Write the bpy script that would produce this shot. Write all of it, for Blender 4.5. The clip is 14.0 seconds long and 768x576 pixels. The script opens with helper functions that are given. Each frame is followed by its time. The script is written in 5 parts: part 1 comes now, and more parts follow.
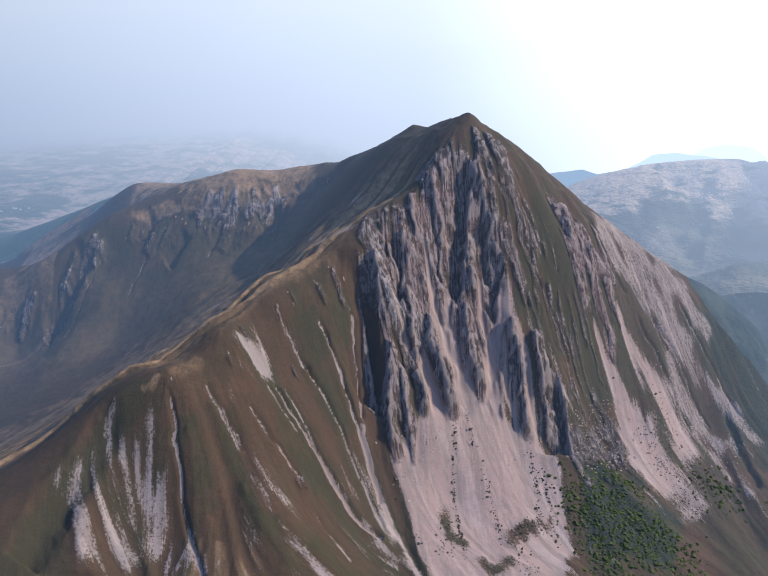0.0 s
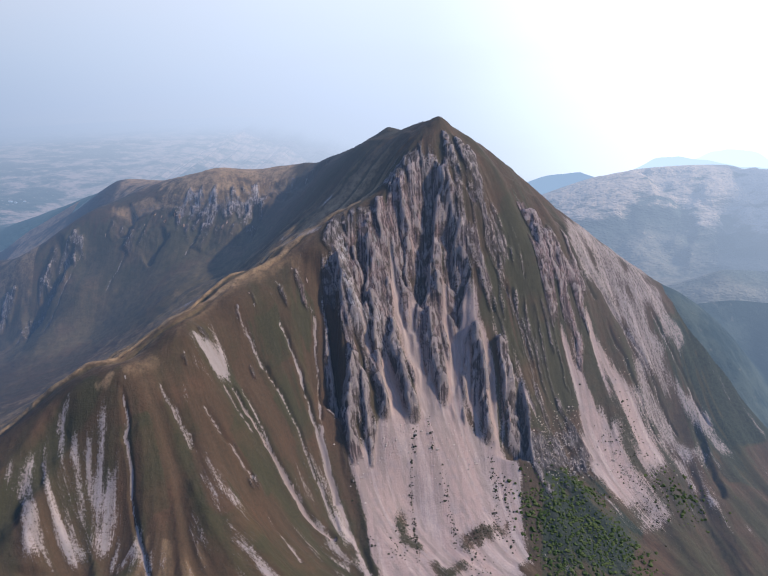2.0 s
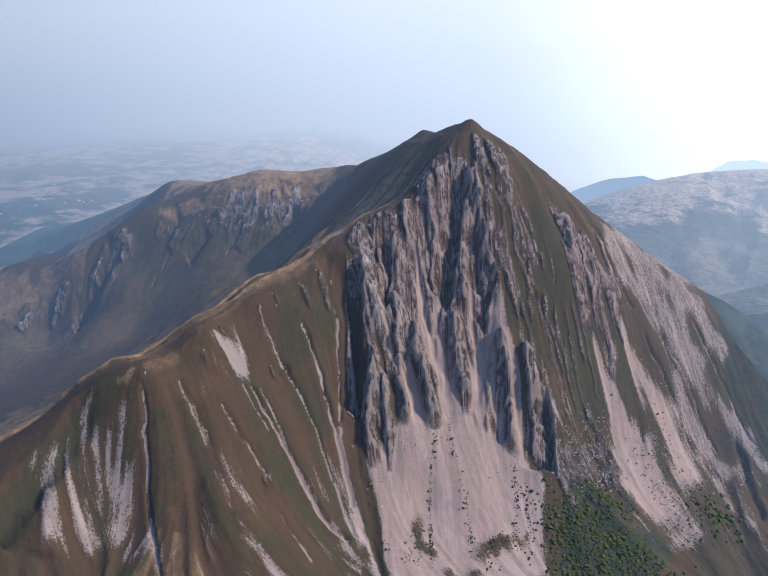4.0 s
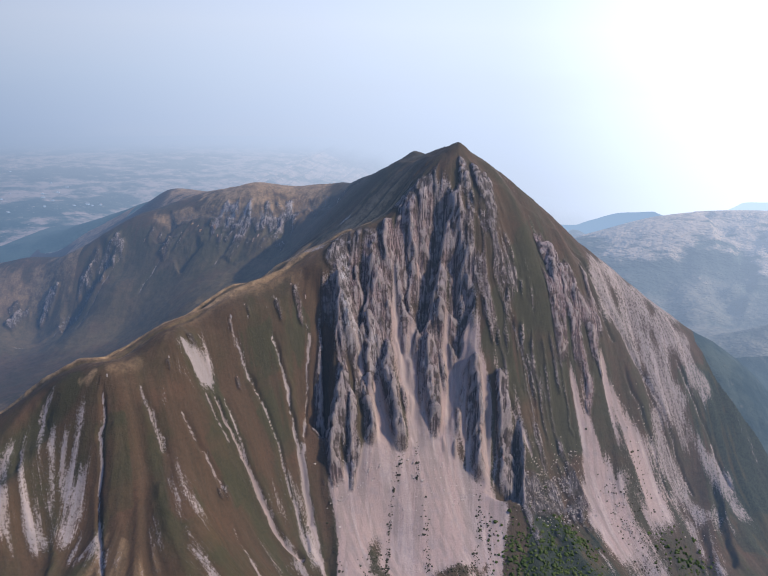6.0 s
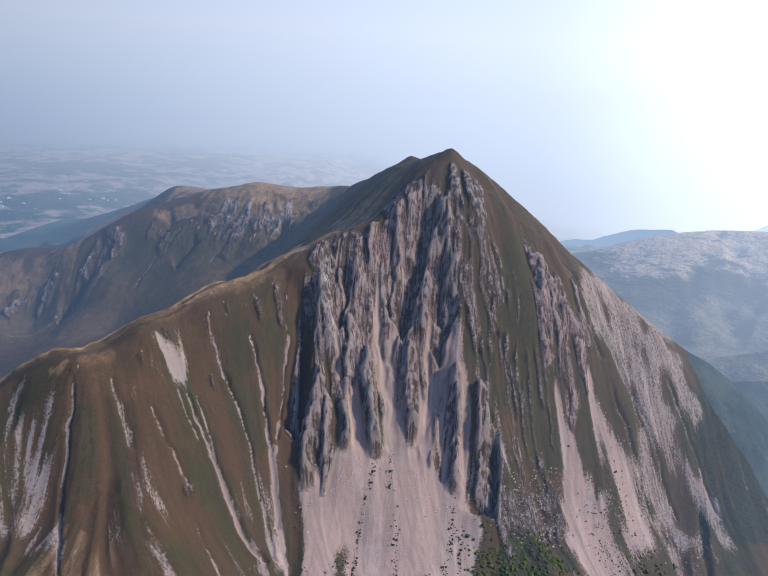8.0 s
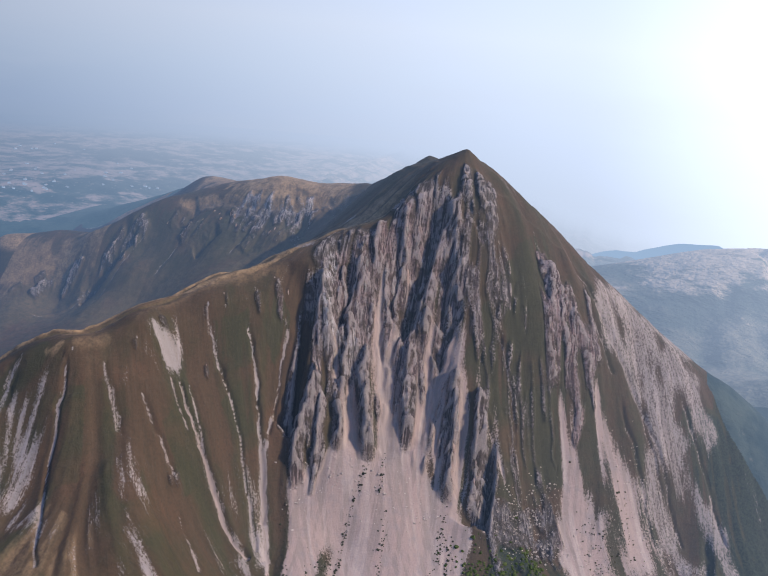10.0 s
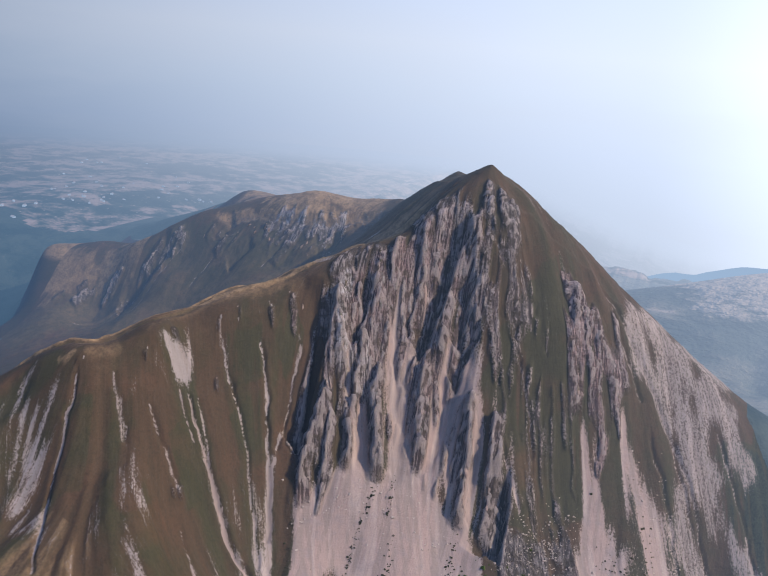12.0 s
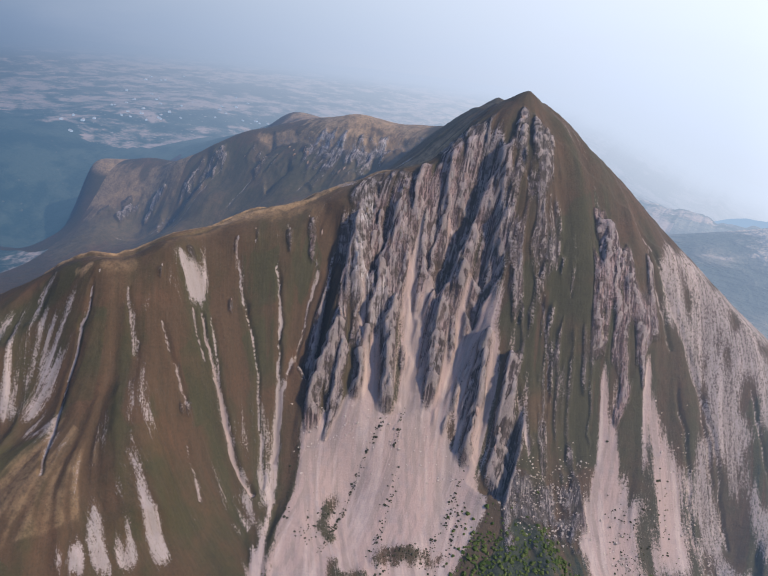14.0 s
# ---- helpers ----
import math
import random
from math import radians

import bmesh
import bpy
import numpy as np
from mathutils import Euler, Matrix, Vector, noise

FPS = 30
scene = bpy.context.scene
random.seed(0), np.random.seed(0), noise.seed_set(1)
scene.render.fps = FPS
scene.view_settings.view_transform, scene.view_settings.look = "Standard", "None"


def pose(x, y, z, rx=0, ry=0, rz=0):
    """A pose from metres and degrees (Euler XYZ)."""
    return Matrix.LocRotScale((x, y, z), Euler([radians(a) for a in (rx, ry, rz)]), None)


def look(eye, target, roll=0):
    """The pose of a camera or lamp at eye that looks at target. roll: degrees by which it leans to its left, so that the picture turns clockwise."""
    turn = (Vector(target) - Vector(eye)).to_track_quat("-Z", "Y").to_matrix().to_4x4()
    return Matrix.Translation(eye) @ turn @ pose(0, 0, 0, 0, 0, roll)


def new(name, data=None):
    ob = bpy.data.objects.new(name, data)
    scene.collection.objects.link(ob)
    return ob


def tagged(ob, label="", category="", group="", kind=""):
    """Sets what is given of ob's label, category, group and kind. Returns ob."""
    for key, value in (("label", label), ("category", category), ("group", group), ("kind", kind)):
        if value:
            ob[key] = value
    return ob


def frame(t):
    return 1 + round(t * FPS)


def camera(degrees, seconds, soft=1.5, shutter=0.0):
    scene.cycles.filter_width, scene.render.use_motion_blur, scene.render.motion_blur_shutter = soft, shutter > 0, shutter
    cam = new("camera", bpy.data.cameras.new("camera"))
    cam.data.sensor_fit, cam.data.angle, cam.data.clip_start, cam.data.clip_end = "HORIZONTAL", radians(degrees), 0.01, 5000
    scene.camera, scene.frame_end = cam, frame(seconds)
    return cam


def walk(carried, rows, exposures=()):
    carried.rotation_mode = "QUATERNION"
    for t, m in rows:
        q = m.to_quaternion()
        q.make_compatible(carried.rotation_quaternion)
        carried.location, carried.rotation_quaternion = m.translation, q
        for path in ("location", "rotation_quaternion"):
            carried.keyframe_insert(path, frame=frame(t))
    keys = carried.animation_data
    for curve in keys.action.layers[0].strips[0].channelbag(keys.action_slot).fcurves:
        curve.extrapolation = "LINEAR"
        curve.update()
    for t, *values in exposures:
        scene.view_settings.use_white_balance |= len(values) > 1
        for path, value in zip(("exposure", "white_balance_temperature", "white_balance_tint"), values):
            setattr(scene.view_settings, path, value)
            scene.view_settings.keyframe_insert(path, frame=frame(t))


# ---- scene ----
cam = camera(54.6, 14.0, soft=1.2)
METRES, EYE, TILT, LEAN, TURN = 500.0, 900.0, -20.0, 1.0, 0.0
ROWS = [
    (0.0, -0.0001, 0.0003, -0.0004, 0.00, 0.00, -0.00),
    (0.5, 0.0326, -0.0035, 0.0034, 0.85, -0.18, -0.38),
    (1.0, 0.0684, -0.0060, 0.0083, 0.80, -0.24, -0.83),
    (1.5, 0.1056, -0.0070, 0.0132, 0.03, -0.28, -0.85),
    (2.0, 0.1430, -0.0066, 0.0177, 0.97, -0.24, -1.14),
    (2.5, 0.1800, -0.0049, 0.0212, 1.88, -0.38, -1.17),
    (3.0, 0.2160, -0.0019, 0.0237, 3.38, -0.42, -1.27),
    (5.5, 0.3795, 0.0301, 0.0250, 9.28, 0.88, -4.29),
    (6.0, 0.4101, 0.0396, 0.0248, 8.02, 1.33, -5.77),
    (6.5, 0.4404, 0.0501, 0.0250, 8.15, 1.15, -7.12),
    (7.0, 0.4709, 0.0617, 0.0261, 8.86, 1.45, -7.93),
    (7.5, 0.5016, 0.0742, 0.0280, 9.43, 1.75, -8.10),
    (10.0, 0.6600, 0.1535, 0.0538, 14.04, 1.08, -11.72),
    (10.5, 0.6919, 0.1730, 0.0616, 15.34, 1.77, -12.59),
    (11.0, 0.7232, 0.1938, 0.0697, 16.31, 2.13, -12.92),
    (11.5, 0.7538, 0.2160, 0.0781, 17.72, 1.69, -12.84),
    (12.0, 0.7833, 0.2395, 0.0862, 19.36, 1.24, -13.24),
    (12.5, 0.8115, 0.2645, 0.0941, 21.41, 0.01, -13.43),
    (13.0, 0.8382, 0.2907, 0.1013, 22.96, -1.59, -14.08),
    (13.5, 0.8635, 0.3181, 0.1079, 24.47, -3.85, -15.47),
    (14.0, 0.8875, 0.3467, 0.1138, 25.04, -5.46, -16.13),
]
WHITE = [(0.0, 0.39, 6030.0, 12.0), (7.0, 0.35, 6080.0, 12.0), (12.0, 0.35, 6230.0, 12.0), (14.0, 0.46, 6330.0, 12.0)]
walk(cam, [(t, pose(0, 0, EYE, TILT, LEAN, TURN) @ pose(METRES * x, METRES * y, METRES * z, 90 + pitch, roll, yaw)) for t, x, y, z, yaw, pitch, roll in ROWS], WHITE)

# ---- light ----
SUN_TO = Vector((0.79, -0.10, 0.605)).normalized()
sun_elev = math.asin(SUN_TO.z)
sun_az = math.atan2(SUN_TO.x, SUN_TO.y)
sun = new("sun", bpy.data.lights.new("sun", "SUN"))
sun.data.energy, sun.data.angle, sun.data.color = 4.15, radians(0.6), (1.0, 0.87, 0.72)
sun.matrix_world = look((0, 0, 3000), Vector((0, 0, 3000)) - SUN_TO)

world = bpy.data.worlds.new("hazy_sky")
scene.world = world
world.use_nodes = True
wn, wl = world.node_tree.nodes, world.node_tree.links
wn.clear()


def wnode(kind, **props):
    n = wn.new(kind)
    for k, v in props.items():
        setattr(n, k, v)
    return n


w_out = wnode("ShaderNodeOutputWorld")
sky = wnode("ShaderNodeTexSky", sky_type="NISHITA", sun_disc=False, sun_elevation=sun_elev, sun_rotation=sun_az,
            air_density=1.4, dust_density=5.0, altitude=2200.0)
w_sky = wnode("ShaderNodeBackground")
w_sky.inputs["Strength"].default_value = 0.05
wl.new(sky.outputs[0], w_sky.inputs[0])
w_dir = wnode("ShaderNodeTexCoord")
w_sep = wnode("ShaderNodeSeparateXYZ")
wl.new(w_dir.outputs["Generated"], w_sep.inputs[0])
w_up = wnode("ShaderNodeMapRange", interpolation_type="SMOOTHSTEP")
for k, v in enumerate((0.0, 0.02, 0.25, 0.0, 0.05)):
    w_up.inputs[k].default_value = v
wl.new(w_sep.outputs["Z"], w_up.inputs[0])
wl.new(w_up.outputs[0], w_sky.inputs["Strength"])
w_ramp = wnode("ShaderNodeValToRGB")
w_map = wnode("ShaderNodeMapRange")
w_map.inputs["From Min"].default_value, w_map.inputs["From Max"].default_value = -0.40, 0.80
wl.new(w_sep.outputs["Z"], w_map.inputs[0])
wl.new(w_map.outputs[0], w_ramp.inputs[0])
HAZE_RAMP = ((0.0, (0.04, 0.06, 0.09)), (0.13, (0.07, 0.115, 0.18)), (0.20, (0.115, 0.17, 0.255)), (0.25, (0.16, 0.22, 0.32)), (0.30, (0.21, 0.27, 0.36)), (0.35, (0.26, 0.31, 0.39)),
             (0.42, (0.21, 0.28, 0.41)), (0.58, (0.135, 0.25, 0.55)), (1.0, (0.125, 0.25, 0.62)))


def fill_ramp(ramp, stops):
    """Set a colour ramp's stops from its start to its end."""
    for pos, col in stops[1:-1]:
        ramp.elements.new(pos)
    for e, (pos, col) in zip(sorted(ramp.elements, key=lambda q: q.position), stops):
        e.position, e.color = pos, (*col, 1)


fill_ramp(w_ramp.color_ramp, HAZE_RAMP)
w_haze = wnode("ShaderNodeBackground")
wl.new(w_ramp.outputs[0], w_haze.inputs[0])
# the glow of the haze round the sun's side of the sky
w_dot = wnode("ShaderNodeVectorMath", operation="DOT_PRODUCT")
wl.new(w_dir.outputs["Generated"], w_dot.inputs[0])
GLOW_WIDE, GLOW_CORE = 0.56, 0.42
w_dot.inputs[1].default_value = Vector((0.62, 0.78, 0.05)).normalized()
w_wide = wnode("ShaderNodeMapRange")
w_wide.inputs["To Max"].default_value = GLOW_WIDE
wl.new(w_dot.outputs["Value"], w_wide.inputs[0])
w_core = wnode("ShaderNodeMapRange", interpolation_type="SMOOTHSTEP")
w_core.inputs["From Min"].default_value, w_core.inputs["To Max"].default_value = 0.76, GLOW_CORE
wl.new(w_dot.outputs["Value"], w_core.inputs[0])
w_glow = wnode("ShaderNodeMath", operation="ADD")
wl.new(w_wide.outputs[0], w_glow.inputs[0])
wl.new(w_core.outputs[0], w_glow.inputs[1])
w_white = wnode("ShaderNodeBackground")
w_white.inputs[0].default_value = (0.92, 0.95, 1.0, 1)
wl.new(w_glow.outputs[0], w_white.inputs["Strength"])
w_add = wnode("ShaderNodeAddShader")
w_add2 = wnode("ShaderNodeAddShader")
wl.new(w_sky.outputs[0], w_add.inputs[0])
wl.new(w_haze.outputs[0], w_add.inputs[1])
wl.new(w_add.outputs[0], w_add2.inputs[0])
wl.new(w_white.outputs[0], w_add2.inputs[1])
wl.new(w_add2.outputs[0], w_out.inputs[0])


# ---- materials ----
class Mat:
    """A small builder for node materials."""

    def __init__(self, name, rough=0.9):
        self.m = bpy.data.materials.new(name)
        self.m.use_nodes = True
        self.n, self.l = self.m.node_tree.nodes, self.m.node_tree.links
        self.n.clear()
        self.out = self.n.new("ShaderNodeOutputMaterial")
        self.b = self.n.new("ShaderNodeBsdfPrincipled")
        self.b.inputs["Roughness"].default_value = rough
        self.b.inputs["Specular IOR Level"].default_value = 0.15
        self.l.new(self.b.outputs[0], self.out.inputs[0])
        self.pos = self.n.new("ShaderNodeNewGeometry").outputs["Position"]

    def node(self, kind, **props):
        n = self.n.new(kind)
        for k, v in props.items():
            setattr(n, k, v)
        return n

    def put(self, socket, value):
        if isinstance(value, bpy.types.NodeSocket):
            self.l.new(value, socket)
        elif isinstance(value, tuple) and len(value) == 3 and socket.type == "RGBA":
            socket.default_value = (*value, 1)
        else:
            socket.default_value = value

    def noise(self, size, detail=4, stretch=None, rough=0.55):
        n = self.node("ShaderNodeTexNoise")
        vec = self.pos
        if stretch:
            mul = self.node("ShaderNodeVectorMath", operation="MULTIPLY")
            self.l.new(vec, mul.inputs[0])
            mul.inputs[1].default_value = stretch
            vec = mul.outputs[0]
        self.l.new(vec, n.inputs["Vector"])
        n.inputs["Scale"].default_value, n.inputs["Detail"].default_value, n.inputs["Roughness"].default_value = 1 / size, detail, rough
        return n.outputs["Fac"]

    def ramp(self, fac, lo, hi, a=0.0, b=1.0):
        n = self.node("ShaderNodeMapRange", interpolation_type="SMOOTHSTEP")
        for i, v in enumerate((fac, lo, hi, a, b)):
            self.put(n.inputs[i], v)
        return n.outputs[0]

    def mix(self, fac, a, b):
        n = self.node("ShaderNodeMix", data_type="RGBA")
        self.put(n.inputs[0], fac)
        self.put(n.inputs[6], a)
        self.put(n.inputs[7], b)
        return n.outputs[2]

    def math(self, op, a, b=0.0):
        n = self.node("ShaderNodeMath", operation=op)
        self.put(n.inputs[0], a)
        self.put(n.inputs[1], b)
        return n.outputs[0]

    def channels(self, name):
        n = self.node("ShaderNodeAttribute", attribute_name=name)
        s = self.node("ShaderNodeSeparateColor")
        self.l.new(n.outputs["Color"], s.inputs[0])
        return s.outputs[0], s.outputs[1], s.outputs[2]

    def colour(self, c):
        self.put(self.b.inputs["Base Color"], c)

    def bump(self, height, strength=0.6, dist=1.0):
        n = self.node("ShaderNodeBump")
        n.inputs["Strength"].default_value, n.inputs["Distance"].default_value = strength, dist
        self.put(n.inputs["Height"], height)
        self.l.new(n.outputs[0], self.b.inputs["Normal"])


def fall_streak(m, across=1.3, length=15.0):
    """Fine streaks that run down the fall of the ground: noise drawn out in five directions, chosen by the attribute that holds the way of the fall."""
    fx, fy, _ = m.channels("fall")
    fx, fy = m.math("SUBTRACT", m.math("MULTIPLY", fx, 2.0), 1.0), m.math("SUBTRACT", m.math("MULTIPLY", fy, 2.0), 1.0)
    sep = m.node("ShaderNodeSeparateXYZ")
    m.l.new(m.pos, sep.inputs[0])
    total, weight = None, None
    for deg in (-15, -50, -85, -120, -155):
        c, s_ = math.cos(radians(deg)), math.sin(radians(deg))
        w = m.math("POWER", m.math("MAXIMUM", m.math("ADD", m.math("MULTIPLY", fx, c), m.math("MULTIPLY", fy, s_)), 0.001), 7.0)
        u = m.math("DIVIDE", m.math("SUBTRACT", m.math("MULTIPLY", sep.outputs[1], c), m.math("MULTIPLY", sep.outputs[0], s_)), across)
        v = m.math("DIVIDE", m.math("ADD", m.math("MULTIPLY", sep.outputs[0], c), m.math("MULTIPLY", sep.outputs[1], s_)), length)
        vec = m.node("ShaderNodeCombineXYZ")
        m.put(vec.inputs[0], u)
        m.put(vec.inputs[1], v)
        n = m.node("ShaderNodeTexNoise", noise_dimensions="2D")
        m.l.new(vec.outputs[0], n.inputs["Vector"])
        n.inputs["Scale"].default_value, n.inputs["Detail"].default_value, n.inputs["Roughness"].default_value = 0.5, 3.0, 0.65
        part_ = m.math("MULTIPLY", n.outputs["Fac"], w)
        total = part_ if total is None else m.math("ADD", total, part_)
        weight = w if weight is None else m.math("ADD", weight, w)
    return m.math("DIVIDE", total, weight)


GLOW_WAY = Vector((0.62, 0.78, 0.05)).normalized()


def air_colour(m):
    """The colour of the bright air behind a far place, as the sky has it in that direction from the middle of the
    flight; far land emits it as painted haze.
    """
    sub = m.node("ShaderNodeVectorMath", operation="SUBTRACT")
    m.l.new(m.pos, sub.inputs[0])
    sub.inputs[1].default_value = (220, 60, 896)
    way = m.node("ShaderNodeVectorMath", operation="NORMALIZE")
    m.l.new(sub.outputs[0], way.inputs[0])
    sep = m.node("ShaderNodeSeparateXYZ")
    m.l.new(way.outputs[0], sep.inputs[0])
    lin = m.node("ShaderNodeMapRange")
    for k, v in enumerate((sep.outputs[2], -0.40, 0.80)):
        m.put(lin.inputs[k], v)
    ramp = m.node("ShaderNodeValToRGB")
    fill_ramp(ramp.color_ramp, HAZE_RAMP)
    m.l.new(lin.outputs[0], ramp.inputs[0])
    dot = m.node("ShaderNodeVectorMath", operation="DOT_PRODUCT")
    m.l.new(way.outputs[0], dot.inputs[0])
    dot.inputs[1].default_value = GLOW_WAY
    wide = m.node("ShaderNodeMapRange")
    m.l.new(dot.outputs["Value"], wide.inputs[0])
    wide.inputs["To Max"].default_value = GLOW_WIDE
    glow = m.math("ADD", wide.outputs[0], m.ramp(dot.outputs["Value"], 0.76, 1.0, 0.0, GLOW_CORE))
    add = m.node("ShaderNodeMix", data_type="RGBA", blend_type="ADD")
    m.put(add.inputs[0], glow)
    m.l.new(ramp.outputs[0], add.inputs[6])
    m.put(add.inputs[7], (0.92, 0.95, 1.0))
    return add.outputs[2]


def mountain_material():
    m = Mat("mountain_ground", 0.95)
    scree, rock, green = m.channels("cover")
    pink, dry, _ = m.channels("tint")
    n_big, n_mid, n_fine, grain = m.noise(70, 3), m.noise(14, 5), m.noise(3.2, 5, rough=0.7), m.noise(1.0, 2, rough=0.8)
    fine = m.ramp(fall_streak(m), 0.36, 0.64)
    broad = m.ramp(fall_streak(m, 4.5, 60.0), 0.36, 0.64)
    # turf: brown to green with rusty heath
    turf = m.mix(m.ramp(m.math("ADD", green, m.math("MULTIPLY", n_mid, 0.6)), 0.42, 1.0), (0.062, 0.038, 0.0205), (0.043, 0.0375, 0.0175))
    turf = m.mix(m.ramp(n_big, 0.50, 0.74, 0, 0.5), turf, (0.088, 0.046, 0.025))
    turf = m.mix(m.ramp(broad, 0.45, 1.0, 0, 0.3), turf, (0.036, 0.030, 0.017))
    turf = m.mix(m.ramp(n_fine, 0.45, 0.72, 0, 0.5), turf, (0.026, 0.024, 0.016))
    turf = m.mix(m.ramp(fine, 0.60, 1.0, 0, 0.09), turf, (0.105, 0.080, 0.058))
    turf = m.mix(m.ramp(grain, 0.58, 0.78, 0, 0.3), turf, (0.15, 0.12, 0.092))
    turf = m.mix(m.ramp(green, 0.95, 1.2, 0, 0.85), turf, m.mix(m.ramp(n_fine, 0.42, 0.6), (0.030, 0.036, 0.022), (0.014, 0.020, 0.014)))
    turf = m.mix(dry, turf, m.mix(m.ramp(m.math("ADD", n_mid, n_fine), 0.75, 1.25), (0.29, 0.185, 0.095), (0.12, 0.078, 0.042)))
    # scree: grey to pink, streaked along the fall
    stone = m.mix(pink, (0.225, 0.186, 0.160), (0.300, 0.206, 0.165))
    stone = m.mix(m.ramp(broad, 0.35, 0.9, 0, 0.6), stone, (0.185, 0.142, 0.118))
    stone = m.mix(m.ramp(m.channels("convex_streak")[1], 0.52, 0.9, 0, 0.42), stone, (0.40, 0.315, 0.262))
    stone = m.mix(m.ramp(fine, 0.50, 1.0, 0, 0.22), stone, (0.20, 0.155, 0.14))
    stone = m.mix(m.ramp(n_mid, 0.52, 0.70, 0, 0.35), stone, (0.20, 0.165, 0.155))
    stone = m.mix(m.ramp(grain, 0.55, 0.8, 0, 0.32), stone, (0.12, 0.10, 0.097))
    # crag: grey to rosy rock, paler where convex, with lichen, ledges of turf and rusty stain
    lines = m.math("ADD", m.math("MULTIPLY", fine, 0.42), m.math("ADD", m.math("MULTIPLY", n_fine, 0.62), m.math("MULTIPLY", broad, 0.16)))
    crag = m.mix(m.ramp(lines, 0.44, 0.74), (0.30, 0.248, 0.218), (0.066, 0.053, 0.046))
    crag = m.mix(m.math("MULTIPLY", pink, m.ramp(m.math("ADD", n_mid, m.math("MULTIPLY", broad, 0.25)), 0.42, 0.70, 0.4, 1.0)), crag, m.mix(m.ramp(lines, 0.46, 0.74), (0.37, 0.242, 0.205), (0.125, 0.080, 0.070)))
    crag = m.mix(m.math("MULTIPLY", dry, 0.95), crag, m.mix(m.ramp(lines, 0.48, 0.74), (0.62, 0.55, 0.50), (0.17, 0.135, 0.118)))
    crag = m.mix(m.ramp(m.math("ADD", n_mid, m.math("MULTIPLY", n_big, 0.5)), 0.72, 0.86, 0, 0.75), crag, (0.072, 0.054, 0.036))
    crag = m.mix(m.ramp(m.math("ADD", m.channels("convex_streak")[0], m.math("MULTIPLY", m.math("SUBTRACT", n_fine, 0.5), 0.5)), 0.62, 0.88, 0, 0.6), crag, (0.46, 0.37, 0.32))
    crag = m.mix(m.ramp(grain, 0.54, 0.76, 0, 0.6), crag, (0.05, 0.043, 0.040))
    edge = m.math("ADD", m.math("MULTIPLY", m.math("SUBTRACT", fine, 0.5), 0.22), m.math("ADD", m.math("MULTIPLY", m.math("SUBTRACT", n_fine, 0.5), 1.1), m.math("MULTIPLY", m.math("SUBTRACT", grain, 0.5), 0.7)))
    c = m.mix(m.ramp(m.math("ADD", scree, edge), 0.32, 0.68), turf, stone)
    c = m.mix(m.ramp(m.math("ADD", rock, edge), 0.36, 0.66), c, crag)
    m.colour(c)
    hard = m.ramp(rock, 0.2, 0.7, 0.22, 1.9)
    m.bump(m.math("ADD", m.math("MULTIPLY", hard, m.math("ADD", m.math("MULTIPLY", n_fine, 2.2), m.math("MULTIPLY", grain, 0.7))), m.math("MULTIPLY", m.ramp(rock, 0.3, 0.8, 0.06, 0.7), fine)), 1.0, 1.7)
    # haze painted onto the farther ground, as emission mixed into its shader
    painted_haze_by = m.channels("fall")[2]
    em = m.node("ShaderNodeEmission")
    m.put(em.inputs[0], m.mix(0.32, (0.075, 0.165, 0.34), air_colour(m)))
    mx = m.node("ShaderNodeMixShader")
    m.put(mx.inputs[0], painted_haze_by)
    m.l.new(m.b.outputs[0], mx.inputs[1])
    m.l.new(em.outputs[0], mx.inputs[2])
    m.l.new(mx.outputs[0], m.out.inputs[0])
    return m.m


def rock_material():
    m = Mat("crag_rock", 0.9)
    n_big, n_mid, n_fine = m.noise(40, 3), m.noise(7, 5, (1, 1, 0.3)), m.noise(1.8, 4, rough=0.7)
    c = m.mix(n_mid, (0.26, 0.22, 0.20), (0.13, 0.115, 0.108))
    c = m.mix(m.ramp(n_big, 0.42, 0.62, 0, 0.5), c, (0.40, 0.255, 0.20))
    c = m.mix(m.ramp(n_fine, 0.5, 0.72, 0, 0.7), c, (0.10, 0.085, 0.08))
    c = m.mix(m.ramp(m.noise(11, 4), 0.56, 0.68, 0, 0.8), c, (0.075, 0.066, 0.032))
    m.colour(c)
    m.bump(m.math("ADD", n_fine, m.math("MULTIPLY", n_mid, 2.5)), 0.9, 1.5)
    return m.m


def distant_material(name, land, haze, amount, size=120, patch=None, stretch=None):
    """Distant land under painted haze: part lit land, part emission in the haze colour."""
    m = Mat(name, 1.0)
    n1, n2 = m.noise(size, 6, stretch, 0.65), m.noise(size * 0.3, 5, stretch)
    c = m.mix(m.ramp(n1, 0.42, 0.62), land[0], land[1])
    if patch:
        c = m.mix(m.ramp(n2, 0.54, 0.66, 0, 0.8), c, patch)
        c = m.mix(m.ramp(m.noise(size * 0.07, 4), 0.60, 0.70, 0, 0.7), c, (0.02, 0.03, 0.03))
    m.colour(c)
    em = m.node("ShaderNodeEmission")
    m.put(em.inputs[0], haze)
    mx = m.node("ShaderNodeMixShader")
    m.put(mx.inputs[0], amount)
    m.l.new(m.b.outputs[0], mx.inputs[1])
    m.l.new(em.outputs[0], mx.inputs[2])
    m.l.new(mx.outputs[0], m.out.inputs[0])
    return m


M_GROUND, M_ROCK = mountain_material(), rock_material()


